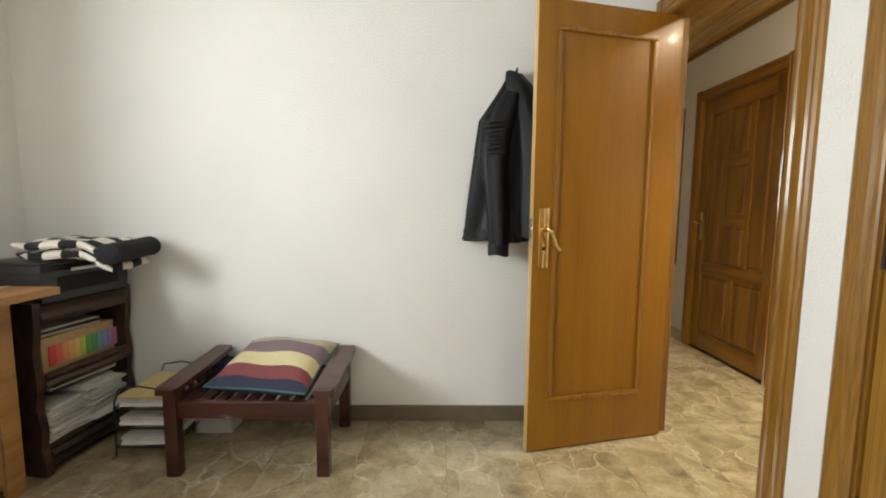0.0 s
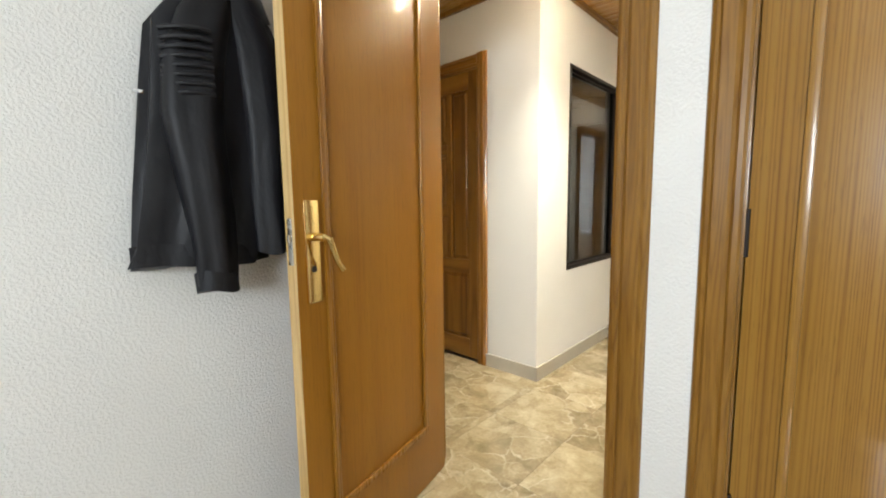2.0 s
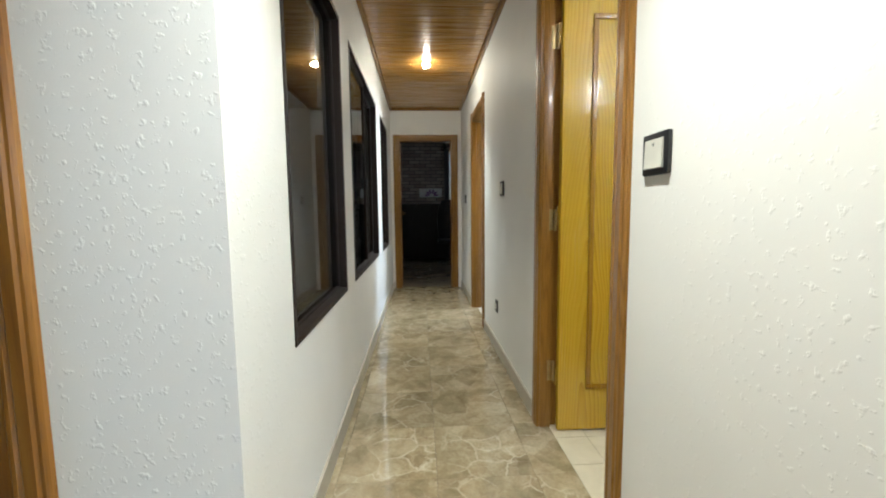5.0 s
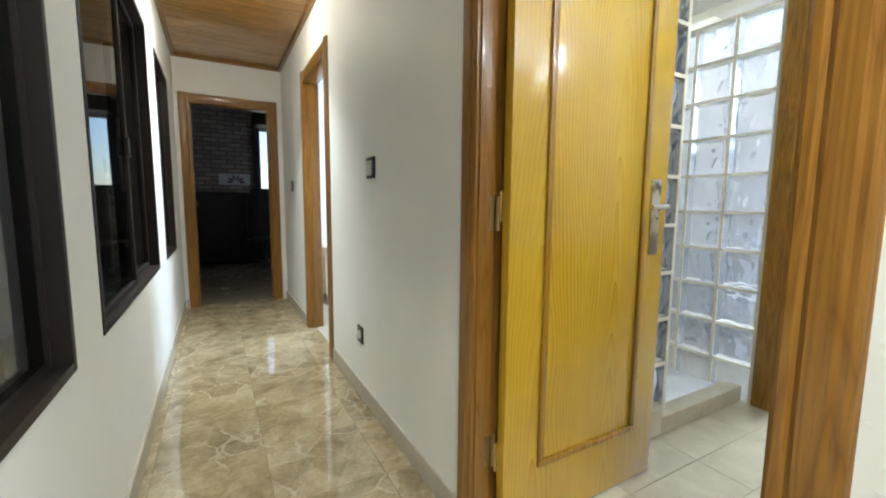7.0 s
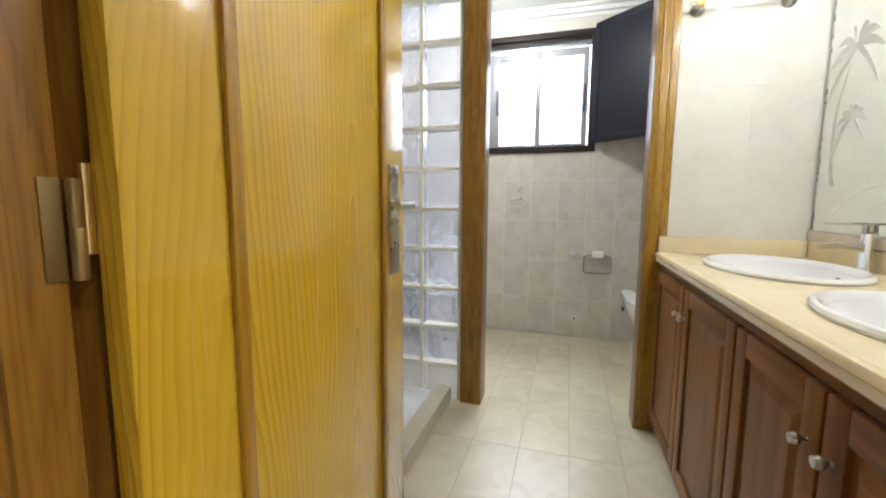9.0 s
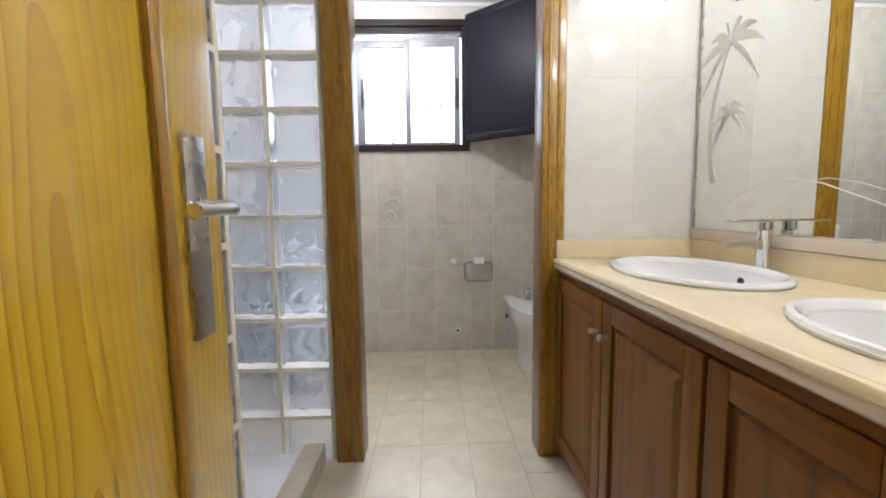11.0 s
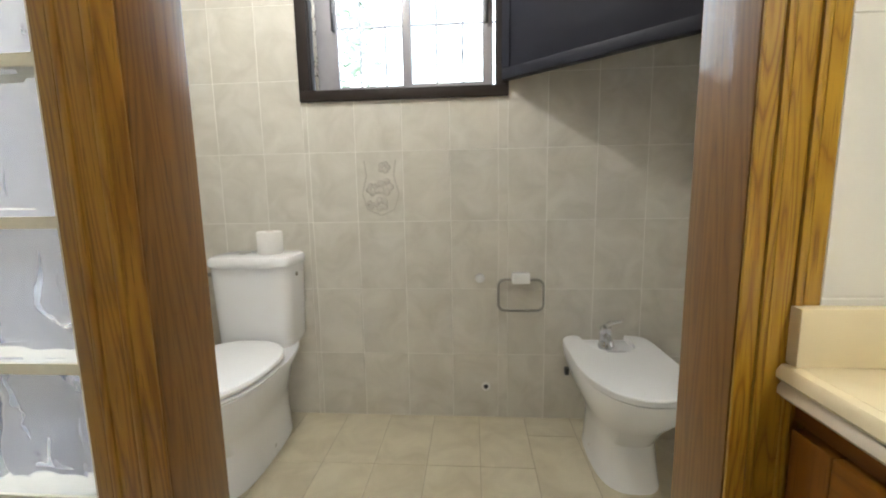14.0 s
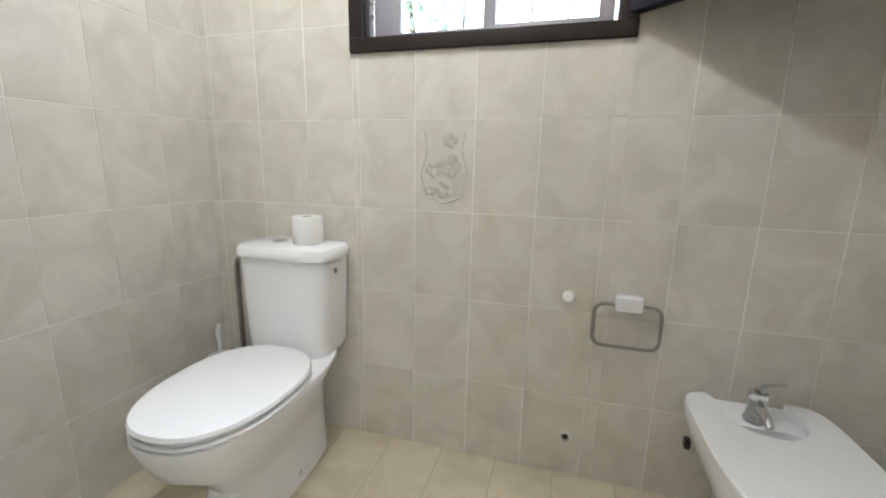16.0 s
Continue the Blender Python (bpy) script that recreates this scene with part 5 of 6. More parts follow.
toilet = thing("toilet", (5.672, BS + 0.008, 0), "white close-coupled toilet with its lid closed", "toilet")
bm = bmesh.new()
loft(bm, [rounded(0, 0.36, 0.0, 0.105, 0.23, 0.30, p=3.0), rounded(0, 0.36, 0.03, 0.10, 0.22, 0.30, p=3.0), rounded(0, 0.35, 0.14, 0.095, 0.20, 0.29, p=2.8), rounded(0, 0.37, 0.22, 0.115, 0.24, 0.30, p=2.6),
          rounded(0, 0.40, 0.30, 0.16, 0.30, 0.30, p=2.4), rounded(0, 0.41, 0.36, 0.178, 0.315, 0.30, p=2.4), rounded(0, 0.42, 0.395, 0.185, 0.315, 0.40, p=2.5), rounded(0, 0.42, 0.405, 0.182, 0.312, 0.40, p=2.5)])
part("pan", bm, M_CERAMIC, toilet)
part("bolt_cap", lathe(bmesh.new(), ((0.001, -0.003), (0.009, -0.002), (0.007, 0.003), (0.001, 0.004)), (-0.098, 0.31, 0.037), "x", 12), M_STEEL, toilet)
bm = bmesh.new()
loft(bm, [rounded(0.022, 0.11, 0.40, 0.150, 0.095, 0.10, p=5), rounded(0.022, 0.11, 0.43, 0.164, 0.10, 0.105, p=5), rounded(0.022, 0.11, 0.60, 0.170, 0.105, 0.108, p=5), rounded(0.022, 0.11, 0.752, 0.175, 0.108, 0.108, p=5)])
tank = part("cistern", bm, M_CERAMIC, toilet)
bm = bmesh.new()
loft(bm, [rounded(0.022, 0.11, 0.752, 0.178, 0.112, 0.110, p=5), rounded(0.022, 0.11, 0.760, 0.183, 0.118, 0.112, p=5), rounded(0.022, 0.11, 0.782, 0.183, 0.118, 0.112, p=5), rounded(0.022, 0.11, 0.794, 0.176, 0.110, 0.106, p=5), rounded(0.022, 0.11, 0.797, 0.168, 0.098, 0.096, p=5)])
lid = part("cistern_lid", bm, M_CERAMIC, tank)
part("flush_button", lathe(bmesh.new(), ((0.027, 0.796), (0.027, 0.801), (0.022, 0.804), (0.001, 0.804)), (0.078, 0.11, 0)), M_CHROME, tank)
part("side_screw", lathe(bmesh.new(), ((0.001, -0.004), (0.011, -0.003), (0.009, 0.002)), (-0.153, 0.13, 0.715), "x", 12), M_STEEL, tank)
for z0, z1, k, nm in ((0.408, 0.424, 1.0, "seat"), (0.427, 0.452, 1.0, "lid")):
    bm = bmesh.new()
    loft(bm, [rounded(0, 0.45, z0, 0.188 * k, 0.275, 0.225, p=2.3), rounded(0, 0.45, (z0 + z1) / 2, 0.194 * k, 0.282, 0.23, p=2.3), rounded(0, 0.45, z1 - 0.003, 0.19 * k, 0.277, 0.226, p=2.3), rounded(0, 0.45, z1, 0.17 * k, 0.25, 0.21, p=2.3)])
    part(nm, bm, M_SEAT, toilet)
paper = thing("toilet_roll", (5.642, BS + 0.105, 0.797), "white toilet roll standing on the cistern", "toilet roll")
part("roll", lathe(bmesh.new(), ((0.021, 0.002), (0.050, 0.0), (0.053, 0.004), (0.053, 0.092), (0.050, 0.096), (0.021, 0.096), (0.021, 0.002)), (0, 0, 0), "z", 32), M_PAPER, paper)
part("core", lathe(bmesh.new(), ((0.020, 0.004), (0.0208, 0.004), (0.0208, 0.094), (0.020, 0.094)), (0, 0, 0), "z", 20), plain("brown_card", (0.32, 0.22, 0.13), 0.9), paper)
pipe = thing("water_pipe", (6.01, BS + 0.06, 0), "steel supply pipe beside the cistern", "pipe")
part("tube", tube(bmesh.new(), [(0, 0, 0.20), (0.0, 0, 0.45), (0, 0, 0.66), (-0.01, 0.005, 0.695), (-0.16, 0.02, 0.70)], 0.010), M_RING, pipe)
part("valve", lathe(bmesh.new(), ((0.001, 0.17), (0.014, 0.17), (0.014, 0.22), (0.001, 0.22)), (0, 0, 0)), M_CHROME, pipe)
brush = thing("toilet_brush", (6.07, BS + 0.12, 0), "white toilet brush in its holder", "toilet brush")
part("holder", lathe(bmesh.new(), ((0.05, 0), (0.055, 0.01), (0.05, 0.30), (0.045, 0.30), (0.001, 0.02)), (0, 0, 0)), M_SEAT, brush)
part("handle", tube(bmesh.new(), [(0, 0, 0.1), (0, 0, 0.36), (0.005, 0, 0.40), (-0.004, 0, 0.435)], [0.008, 0.008, 0.011, 0.008]), M_SEAT, brush)

bidet = thing("bidet", (4.203, BS + 0.008, 0), "white bidet with a closed white cover", "bidet")
bm = bmesh.new()
loft(bm, [rounded(0, 0.27, 0.0, 0.115, 0.205, 0.215, p=2.8), rounded(0, 0.27, 0.03, 0.11, 0.195, 0.215, p=2.8), rounded(0, 0.26, 0.15, 0.105, 0.175, 0.21, p=2.6), rounded(0, 0.27, 0.23, 0.128, 0.22, 0.24, p=2.5),
          rounded(0, 0.29, 0.31, 0.168, 0.285, 0.27, p=2.4, q=5.0), rounded(0, 0.29, 0.365, 0.181, 0.305, 0.28, p=2.3, q=7.0), rounded(0, 0.29, 0.386, 0.182, 0.307, 0.28, p=2.3, q=7.0),
          rounded(0, 0.31, 0.385, 0.152, 0.265, 0.172, p=2.3, q=3.0), rounded(0, 0.31, 0.33, 0.135, 0.24, 0.155, p=2.3), rounded(0, 0.31, 0.26, 0.08, 0.15, 0.10, p=2.2)])
part("bowl", bm, M_CERAMIC, bidet)
part("bolt_cap", lathe(bmesh.new(), ((0.001, -0.004), (0.009, -0.003), (0.007, 0.003), (0.001, 0.004)), (0.106, 0.262, 0.043), "x", 12), M_STEEL, bidet)
part("side_clip", boxes(((0.160, 0.10, 0.27), (0.176, 0.125, 0.30)), bevel=0.003), M_BLACK, bidet)
# cover with a hollow round the tap: an outline with a bay cut into its back edge
edge = [p for p in rounded(0, 0.29, 0, 0.184, 0.308, 0.268, 64, 2.3, 7.0)]
start = min(range(64), key=lambda q: (edge[q][0] - 0.10) ** 2 + (edge[q][1] - 0.03) ** 2 if edge[q][0] > 0 else 9)
stop = min(range(64), key=lambda q: (edge[q][0] + 0.10) ** 2 + (edge[q][1] - 0.03) ** 2 if edge[q][0] < 0 else 9)
outline = [edge[(start + 1 + k) % 64] for k in range((stop - start) % 64)]
bay = [(-0.095, 0.05), (-0.10, 0.115), (-0.092, 0.165), (-0.065, 0.200), (-0.03, 0.218), (0.005, 0.220), (0.04, 0.211), (0.075, 0.185), (0.094, 0.14), (0.10, 0.07), (0.098, 0.05)]
flat = [(x, y) for x, y, _ in outline] + bay
bm = bmesh.new()
loft(bm, [[(x, y, z) for x, y in flat] for z in (0.3895, 0.398, 0.408)] + [[(x * 0.985, 0.005 + y * 0.985, 0.412) for x, y in flat]])
part("cover", bm, M_SEAT, bidet, smooth=False)
part("tap_deck", boxes(((-0.12, 0.025, 0.372), (0.12, 0.142, 0.3875)), bevel=0.004), M_CERAMIC, bidet)
tap = thing("bidet_tap", (4.215, BS + 0.115, 0.3875), "small chrome bidet mixer tap", "tap")
part("body", lathe(bmesh.new(), ((0.027, 0), (0.027, 0.012), (0.023, 0.018), (0.022, 0.06), (0.025, 0.068), (0.023, 0.090), (0.001, 0.093)), (0, 0, 0)), M_CHROME, tap)
part("spout", tube(bmesh.new(), [(0, 0.01, 0.055), (0.0, 0.05, 0.055), (0.0, 0.078, 0.044), (0, 0.088, 0.034)], [0.014, 0.012, 0.011, 0.010]), M_CHROME, tap)
part("lever", tube(bmesh.new(), [(0, 0, 0.090), (-0.02, -0.008, 0.104), (-0.07, -0.02, 0.109)], [0.013, 0.009, 0.006]), M_CHROME, tap)

ringh = thing("paper_holder", (4.557, BS + 0.006, 0.66), "chrome paper ring with a white cover", "paper holder")
pts = []
hw, hh, rr = 0.098, 0.068, 0.028
for cx, cz, a0 in ((hw - rr, -0.0 - rr, 0), (-hw + rr, -rr, 90), (-hw + rr, -2 * hh + rr, 180), (hw - rr, -2 * hh + rr, 270)):
    for k in range(6):
        a = radians(a0 + 18 * k)
        z = cz + rr * math.sin(a)
        pts.append((cx + rr * math.cos(a), 0.022 - 0.05 * z, z))
part("ring", tube(bmesh.new(), pts, 0.0058, 10, True), M_RING, ringh)
part("cover", boxes(((-0.040, 0.0, -0.016), (0.040, 0.048, 0.034)), bevel=0.012), M_SEAT, ringh, "white plastic cover")
plug = thing("wall_plug", (4.735, BS + 0.006, 0.664), "small white filled hole in the tiles", "wall plug")
part("cap", lathe(bmesh.new(), ((0.023, 0), (0.020, 0.004), (0.012, 0.008), (0.001, 0.008)), (0, 0, 0), "y", 7), M_SEAT, plug)
hole = thing("pipe_hole", (4.709, BS + 0.006, 0.151), "chipped dark pipe hole low in the tiles", "pipe hole")
part("chip", lathe(bmesh.new(), ((0.022, 0), (0.018, 0.0018), (0.001, 0.002)), (0, 0, 0), "y", 9), M_PAPER, hole)
part("bore", lathe(bmesh.new(), ((0.011, 0.002), (0.011, 0.0026), (0.001, 0.0026)), (0, 0, 0), "y", 14), M_BLACK, hole)
# relief of flowers on one tile
relief = thing("flower_relief", (5.170, BS + 0.006, 1.075), "moulded flower relief on a wall tile", "relief")
M_REL = plain("glazed_relief", (0.53, 0.50, 0.44), 0.15)
for cx, cz, sz in ((-0.02, 0.0, 0.042), (0.035, -0.01, 0.032), (0.0, -0.075, 0.036), (-0.02, 0.085, 0.03), (0.05, -0.08, 0.024)):
    bm = bmesh.new()
    for k in range(5):
        a = 2 * math.pi * k / 5 + cx * 30
        c = (cx + sz * 0.55 * math.cos(a), 0.001, cz + sz * 0.55 * math.sin(a))
        lathe(bm, ((sz * 0.42, -0.001), (sz * 0.36, 0.002), (sz * 0.18, 0.0042), (0.0006, 0.0045)), c, "y", 10)
    part("blossom", bm, M_REL, relief)
for side in (-1, 1):
    part("tendril", tube(bmesh.new(), [(0.0, 0.001, -0.125), (side * 0.06, 0.001, -0.10), (side * 0.082, 0.001, -0.03), (side * 0.06, 0.001, 0.05), (side * 0.07, 0.001, 0.115)], 0.0028, 6), M_REL, relief)
towel = thing("blue_towel", (3.856, -1.36, 1.05), "dark blue towel hanging on the tiled wall", "towel")
bm = bmesh.new()
loft(bm, [[(0.006 + 0.012 * math.sin(k * 1.7), y * w - 0.02 * (1 - w), z) for k, y in enumerate(np.linspace(-0.17, 0.17, 12))] + [(0.035 + 0.014 * math.sin(k * 1.7), y * w - 0.02 * (1 - w), z) for k, y in reversed(list(enumerate(np.linspace(-0.17, 0.17, 12))))] for z, w in ((0.0, 0.55), (0.10, 1.0), (0.35, 0.95), (0.55, 0.45), (0.62, 0.1))])
part("cloth", bm, M_NAVY, towel)

# ---- office things ----
ott = thing("footstool", (0, 0, 0), "dark red slatted wooden footstool with low arms", "footstool")
for x in (0.945, 1.575):
    for y in (1.505, 1.905):
        part("leg", boxes(((x - 0.027, y - 0.022, 0), (x + 0.027, y + 0.022, 0.375)), bevel=0.003), M_MAHO, ott)
for x in (0.945, 1.585):
    bm = bmesh.new()
    loft(bm, [[(x - w, y, z - 0.013), (x + w, y, z - 0.013), (x + w, y, z + 0.010), (x - w, y, z + 0.010)] for y, w, z in ((1.455, 0.036, 0.383), (1.48, 0.045, 0.386), (1.70, 0.046, 0.396), (1.93, 0.042, 0.408), (1.945, 0.034, 0.409))])
    part("arm", bm, M_MAHO, ott, smooth=False)
    for k in range(5):
        y = 1.575 + 0.065 * k
        part("side_slat", boxes(((x - 0.008, y - 0.011, 0.30), (x + 0.008, y + 0.011, 0.385)), bevel=0.002), M_MAHO, ott)
    part("side_rail", boxes(((x - 0.016, 1.525, 0.255), (x + 0.016, 1.885, 0.32)), bevel=0.003), M_MAHO, ott)
for y in (1.505, 1.905):
    part("cross_rail", boxes(((0.972, y - 0.014, 0.255), (1.548, y + 0.014, 0.325)), bevel=0.003), M_MAHO, ott)
for k in range(9):
    x = 0.995 + 0.066 * k
    part("seat_slat", boxes(((x - 0.021, 1.52, 0.30), (x + 0.021, 1.89, 0.318)), bevel=0.003), M_MAHO, ott)

cush = Nodes("striped_cushion_cloth")
gen = cush.coords((1, 1, 1))
sp = cush.add("SeparateXYZ")
cush.link(gen, sp.inputs[0])
bands = cush.ramp(cush.maths("ADD", cush.maths("MULTIPLY", sp.outputs[1], 2.1), 0.5), (0.0, (0.03, 0.035, 0.07)), (0.17, (0.24, 0.06, 0.07)), (0.30, (0.70, 0.62, 0.36)), (0.50, (0.24, 0.17, 0.19)), (0.70, (0.50, 0.46, 0.31)), (0.90, (0.20, 0.21, 0.16)))
for n_ in cush.tree.nodes:
    if n_.bl_idname == "ShaderNodeValToRGB":
        n_.color_ramp.interpolation = "CONSTANT"
weave = cush.noise(gen, 160, 3)
M_CUSH = cush.set(Base_Color=cush.mix(0.35, bands, cush.ramp(weave, (0.3, (0.2, 0.18, 0.15)), (0.7, (1, 1, 1))), "MULTIPLY"), Roughness=0.85)
cush.bump(weave, 0.3, 0.001)
pil = thing("cushion", (1.29, 1.745, 0.318), "striped cushion in cream, burgundy and mauve on the footstool", "cushion", rz=-8)
bm = bmesh.new()
g = 18
grid = {}
for s in (1, -1):
    for i in range(g + 1):
        for j in range(g + 1):
            u, v = 2 * i / g - 1, 2 * j / g - 1
            e = max(0.0, (1 - u ** 4) * (1 - v ** 4)) ** 0.55
            pin = 1 - 0.07 * (1 - abs(u)) * abs(v) - 0.07 * (1 - abs(v)) * abs(u)
            x, y = 0.232 * u * pin, 0.19 * v * pin
            z = 0.075 + 0.045 * v + s * 0.062 * e + 0.006 * math.sin(5 * u + 3 * v) * e
            z = max(z, 0.002)
            if s == -1 and (i in (0, g) or j in (0, g)):
                grid[s, i, j] = grid[1, i, j]
            else:
                grid[s, i, j] = bm.verts.new((x, y, z))
for s in (1, -1):
    for i in range(g):
        for j in range(g):
            q = [grid[s, i, j], grid[s, i + 1, j], grid[s, i + 1, j + 1], grid[s, i, j + 1]]
            bm.faces.new(q if s == 1 else q[::-1])
part("cover", bm, M_CUSH, pil)
rim = [(0.234 * u * (1 - 0.07 * (1 - abs(u)) * abs(v) - 0.07 * (1 - abs(v)) * abs(u)), 0.192 * v * (1 - 0.07 * (1 - abs(u)) * abs(v) - 0.07 * (1 - abs(v)) * abs(u)), 0.075 + 0.045 * v) for u, v in [(-1 + 0.25 * k, -1) for k in range(8)] + [(1, -1 + 0.25 * k) for k in range(8)] + [(1 - 0.25 * k, 1) for k in range(8)] + [(-1, 1 - 0.25 * k) for k in range(8)]]
part("piping", tube(bmesh.new(), rim, 0.005, 6, True), plain("teal_piping", (0.04, 0.12, 0.12), 0.8), pil)

# shelf unit
sh = thing("shelf_unit", (0, 0, 0), "dark brown wooden shelf unit crammed with papers", "shelf")
for y0, y1 in ((1.475, 1.505), (1.90, 1.93)):
    bm = bmesh.new()
    prof = [(0.11, 0), (0.40, 0), (0.40, 0.06), (0.385, 0.12), (0.395, 0.20), (0.378, 0.30), (0.392, 0.40), (0.380, 0.52), (0.395, 0.62), (0.400, 0.74), (0.11, 0.74)]
    loft(bm, [[(x, y, z) for x, z in prof] for y in (y0, y1)])
    part("side", bm, M_WALNUT, sh, smooth=False)
for z in (0.10, 0.385, 0.715):
    part("board", boxes(((0.11, 1.505, z), (0.385, 1.90, z + 0.025)), bevel=0.003), M_WALNUT, sh)
for z, h in ((0.03, 0.07), (0.37, 0.065), (0.65, 0.09)):
    bm = bmesh.new()
    prof = [(0.372, 0), (0.392, 0), (0.404, 0.25 * h), (0.396, 0.5 * h), (0.406, 0.8 * h), (0.392, h), (0.372, h)]
    loft(bm, [[(x, y, z + dz) for x, dz in prof] for y in (1.505, 1.90)])
    part("front_rail", bm, M_WALNUT, sh, smooth=False)
part("back", boxes(((0.095, 1.475, 0.02), (0.11, 1.93, 0.74))), M_WALNUT, sh)
rng = random.Random(9)
SHELF = pose(0.43, 1.495, 0, 0, 0, -7) @ pose(-0.40, -1.495, 0)
HUES = ((0.62, 0.06, 0.07), (0.66, 0.13, 0.09), (0.68, 0.26, 0.10), (0.70, 0.36, 0.14), (0.68, 0.50, 0.16), (0.45, 0.52, 0.10), (0.14, 0.36, 0.09), (0.08, 0.30, 0.12), (0.14, 0.30, 0.38), (0.20, 0.26, 0.44), (0.34, 0.22, 0.42), (0.52, 0.18, 0.34))
fan = thing("divider_folder", (0.30, 1.57, 0.412), "concertina file with rainbow index tabs", "file")
part("body", boxes(((-0.18, -0.02, 0), (0.03, 0.32, 0.155)), bevel=0.003), plain("tan_card", (0.42, 0.29, 0.14), 0.8), fan)
for k, c in enumerate(HUES):
    part("tab", boxes(((0.031, 0.005 + 0.0275 * k, 0.028), (0.036, 0.031 + 0.0275 * k, 0.115)), bevel=0.001), plain("tab_colour", c, 0.6), fan)


def stack(place, count, sx, sy, thick, mat, name, label, category, jitter=0.015, rz=0):
    st = thing(name, place, label, category, rz=rz)
    z = 0.0
    for k in range(count):
        t = thick * rng.uniform(0.6, 1.4)
        a, b = rng.uniform(-jitter, jitter), rng.uniform(-jitter, jitter)
        sheet = boxes(((-sx + a, -sy + b, z), (sx + a, sy + b, z + t - 0.0006)), bevel=0.0015)
        bmesh.ops.rotate(sheet, verts=sheet.verts, cent=(0, 0, z), matrix=Euler((0, 0, rng.uniform(-1, 1) * jitter * 7)).to_matrix())
        part("folded_sheet", sheet, mat[k % len(mat)] if isinstance(mat, list) else mat, st)
        z += t
    return st


M_NEWS = plain("grey_newsprint", (0.50, 0.48, 0.44), 0.9, 0, 0.22, 70)
M_NEWS2 = plain("pale_newsprint", (0.66, 0.64, 0.59), 0.9, 0, 0.18, 70)
stack((0.245, 1.60, 0.125), 16, 0.125, 0.085, 0.010, [M_NEWS, M_NEWS2], "newspaper_stack", "untidy stack of old newspapers on the low shelf", "newspapers", 0.022)
stack((0.245, 1.785, 0.125), 18, 0.12, 0.095, 0.011, [M_NEWS2, M_NEWS], "newspaper_stack", "tall heap of folded newspapers on the low shelf", "newspapers", 0.030, 6)
stack((0.24, 1.70, 0.325), 3, 0.12, 0.15, 0.012, [M_BLACK, M_NEWS], "magazine_pile", "few dark magazines under the shelf board", "magazines")
stack((0.22, 1.70, 0.567), 3, 0.10, 0.14, 0.014, [M_NEWS, M_BLACK], "document_pile", "thin pile of documents on the file", "documents")
pr = thing("printer", (0.245, 1.715, 0.74), "black inkjet printer on the shelf unit", "printer")
bm = bmesh.new()
loft(bm, [[(x, y, z) for x, y in ((-0.16 + i, -0.225 + i), (0.185 - i * q, -0.225 + i), (0.185 - i * q, 0.175 - i), (-0.16 + i, 0.175 - i))] for z, i, q in ((0.0, 0.004, 1), (0.05, 0.0, 1), (0.125, 0.0, 1), (0.14, 0.012, 1), (0.15, 0.02, 1))])
part("body", bm, M_BLACK, pr, smooth=False)
part("scanner_lid", boxes(((-0.145, -0.21, 0.150), (0.165, 0.16, 0.163)), bevel=0.004), M_BLACK, pr)
part("output_slot", boxes(((0.184, -0.16, 0.035), (0.188, 0.12, 0.10)), bevel=0.002), plain("matt_black", (0.006, 0.006, 0.006), 0.8), pr)
part("control_strip", boxes(((0.183, -0.10, 0.118), (0.187, 0.06, 0.132)), bevel=0.001), M_STEEL, pr)
chk = Nodes("checked_wool")
ck = chk.add("TexChecker", Scale=15.0)
ck.inputs["Color1"].default_value, ck.inputs["Color2"].default_value = (0.010, 0.010, 0.012, 1), (0.66, 0.62, 0.54, 1)
chk.link(chk.coords((1, 1, 0.001)), ck.inputs["Vector"])
M_CHECK = chk.set(Base_Color=ck.outputs[0], Roughness=0.95)
chk.bump(chk.noise(chk.coords((1, 1, 1)), 180, 3), 0.5, 0.002)
bl = thing("folded_blanket", (0.40, 1.72, 0.903), "black and white checked blanket folded on the printer", "blanket", rz=12)
for k, (z, h, sx, sy) in enumerate(((0.0, 0.05, 0.19, 0.15), (0.045, 0.045, 0.20, 0.16))):
    bm = bmesh.new()
    n = 20
    rows = []
    for i in range(n + 1):
        u = 2 * i / n - 1
        droop = -0.05 * max(0.0, u - 0.35) ** 1.2 * 2
        ringp = []
        for j in range(16):
            t = 2 * math.pi * j / 16
            yy = sy * math.copysign(abs(math.cos(t)) ** 0.5, math.cos(t))
            zz = h / 2 * math.copysign(abs(math.sin(t)) ** 0.6, math.sin(t)) * (1 - 0.5 * abs(u) ** 6)
            ringp.append((sx * u, yy * (1 - 0.1 * abs(u) ** 4) + 0.008 * math.sin(5 * u), z + h / 2 + zz + droop + 0.006 * math.sin(4 * u + 6 * yy / sy)))
        rows.append(ringp)
    loft(bm, rows)
    part("fold", bm, M_CHECK, bl)
part("rolled_end", loft(bmesh.new(), [[(0.185 + 0.055 * r * math.cos(t), y, 0.035 + 0.048 * r * math.sin(t) + 0.006 * math.sin(9 * y)) for t in (2 * math.pi * k / 16 for k in range(16))] for y, r in ((-0.165, 0.5), (-0.15, 0.95), (-0.05, 1.0), (0.06, 0.95), (0.14, 1.0), (0.155, 0.5))]), plain("black_wool", (0.010, 0.010, 0.012), 0.95, 0, 0.2, 150, 0.4), bl, "plain black blanket edge")

for ob in list(scene.objects):
    if ob.parent is None and ob.name.split(".")[0] in ("shelf_unit", "divider_folder", "newspaper_stack", "magazine_pile", "document_pile", "printer", "folded_blanket"):
        ob.matrix_world = SHELF @ ob.matrix_basis

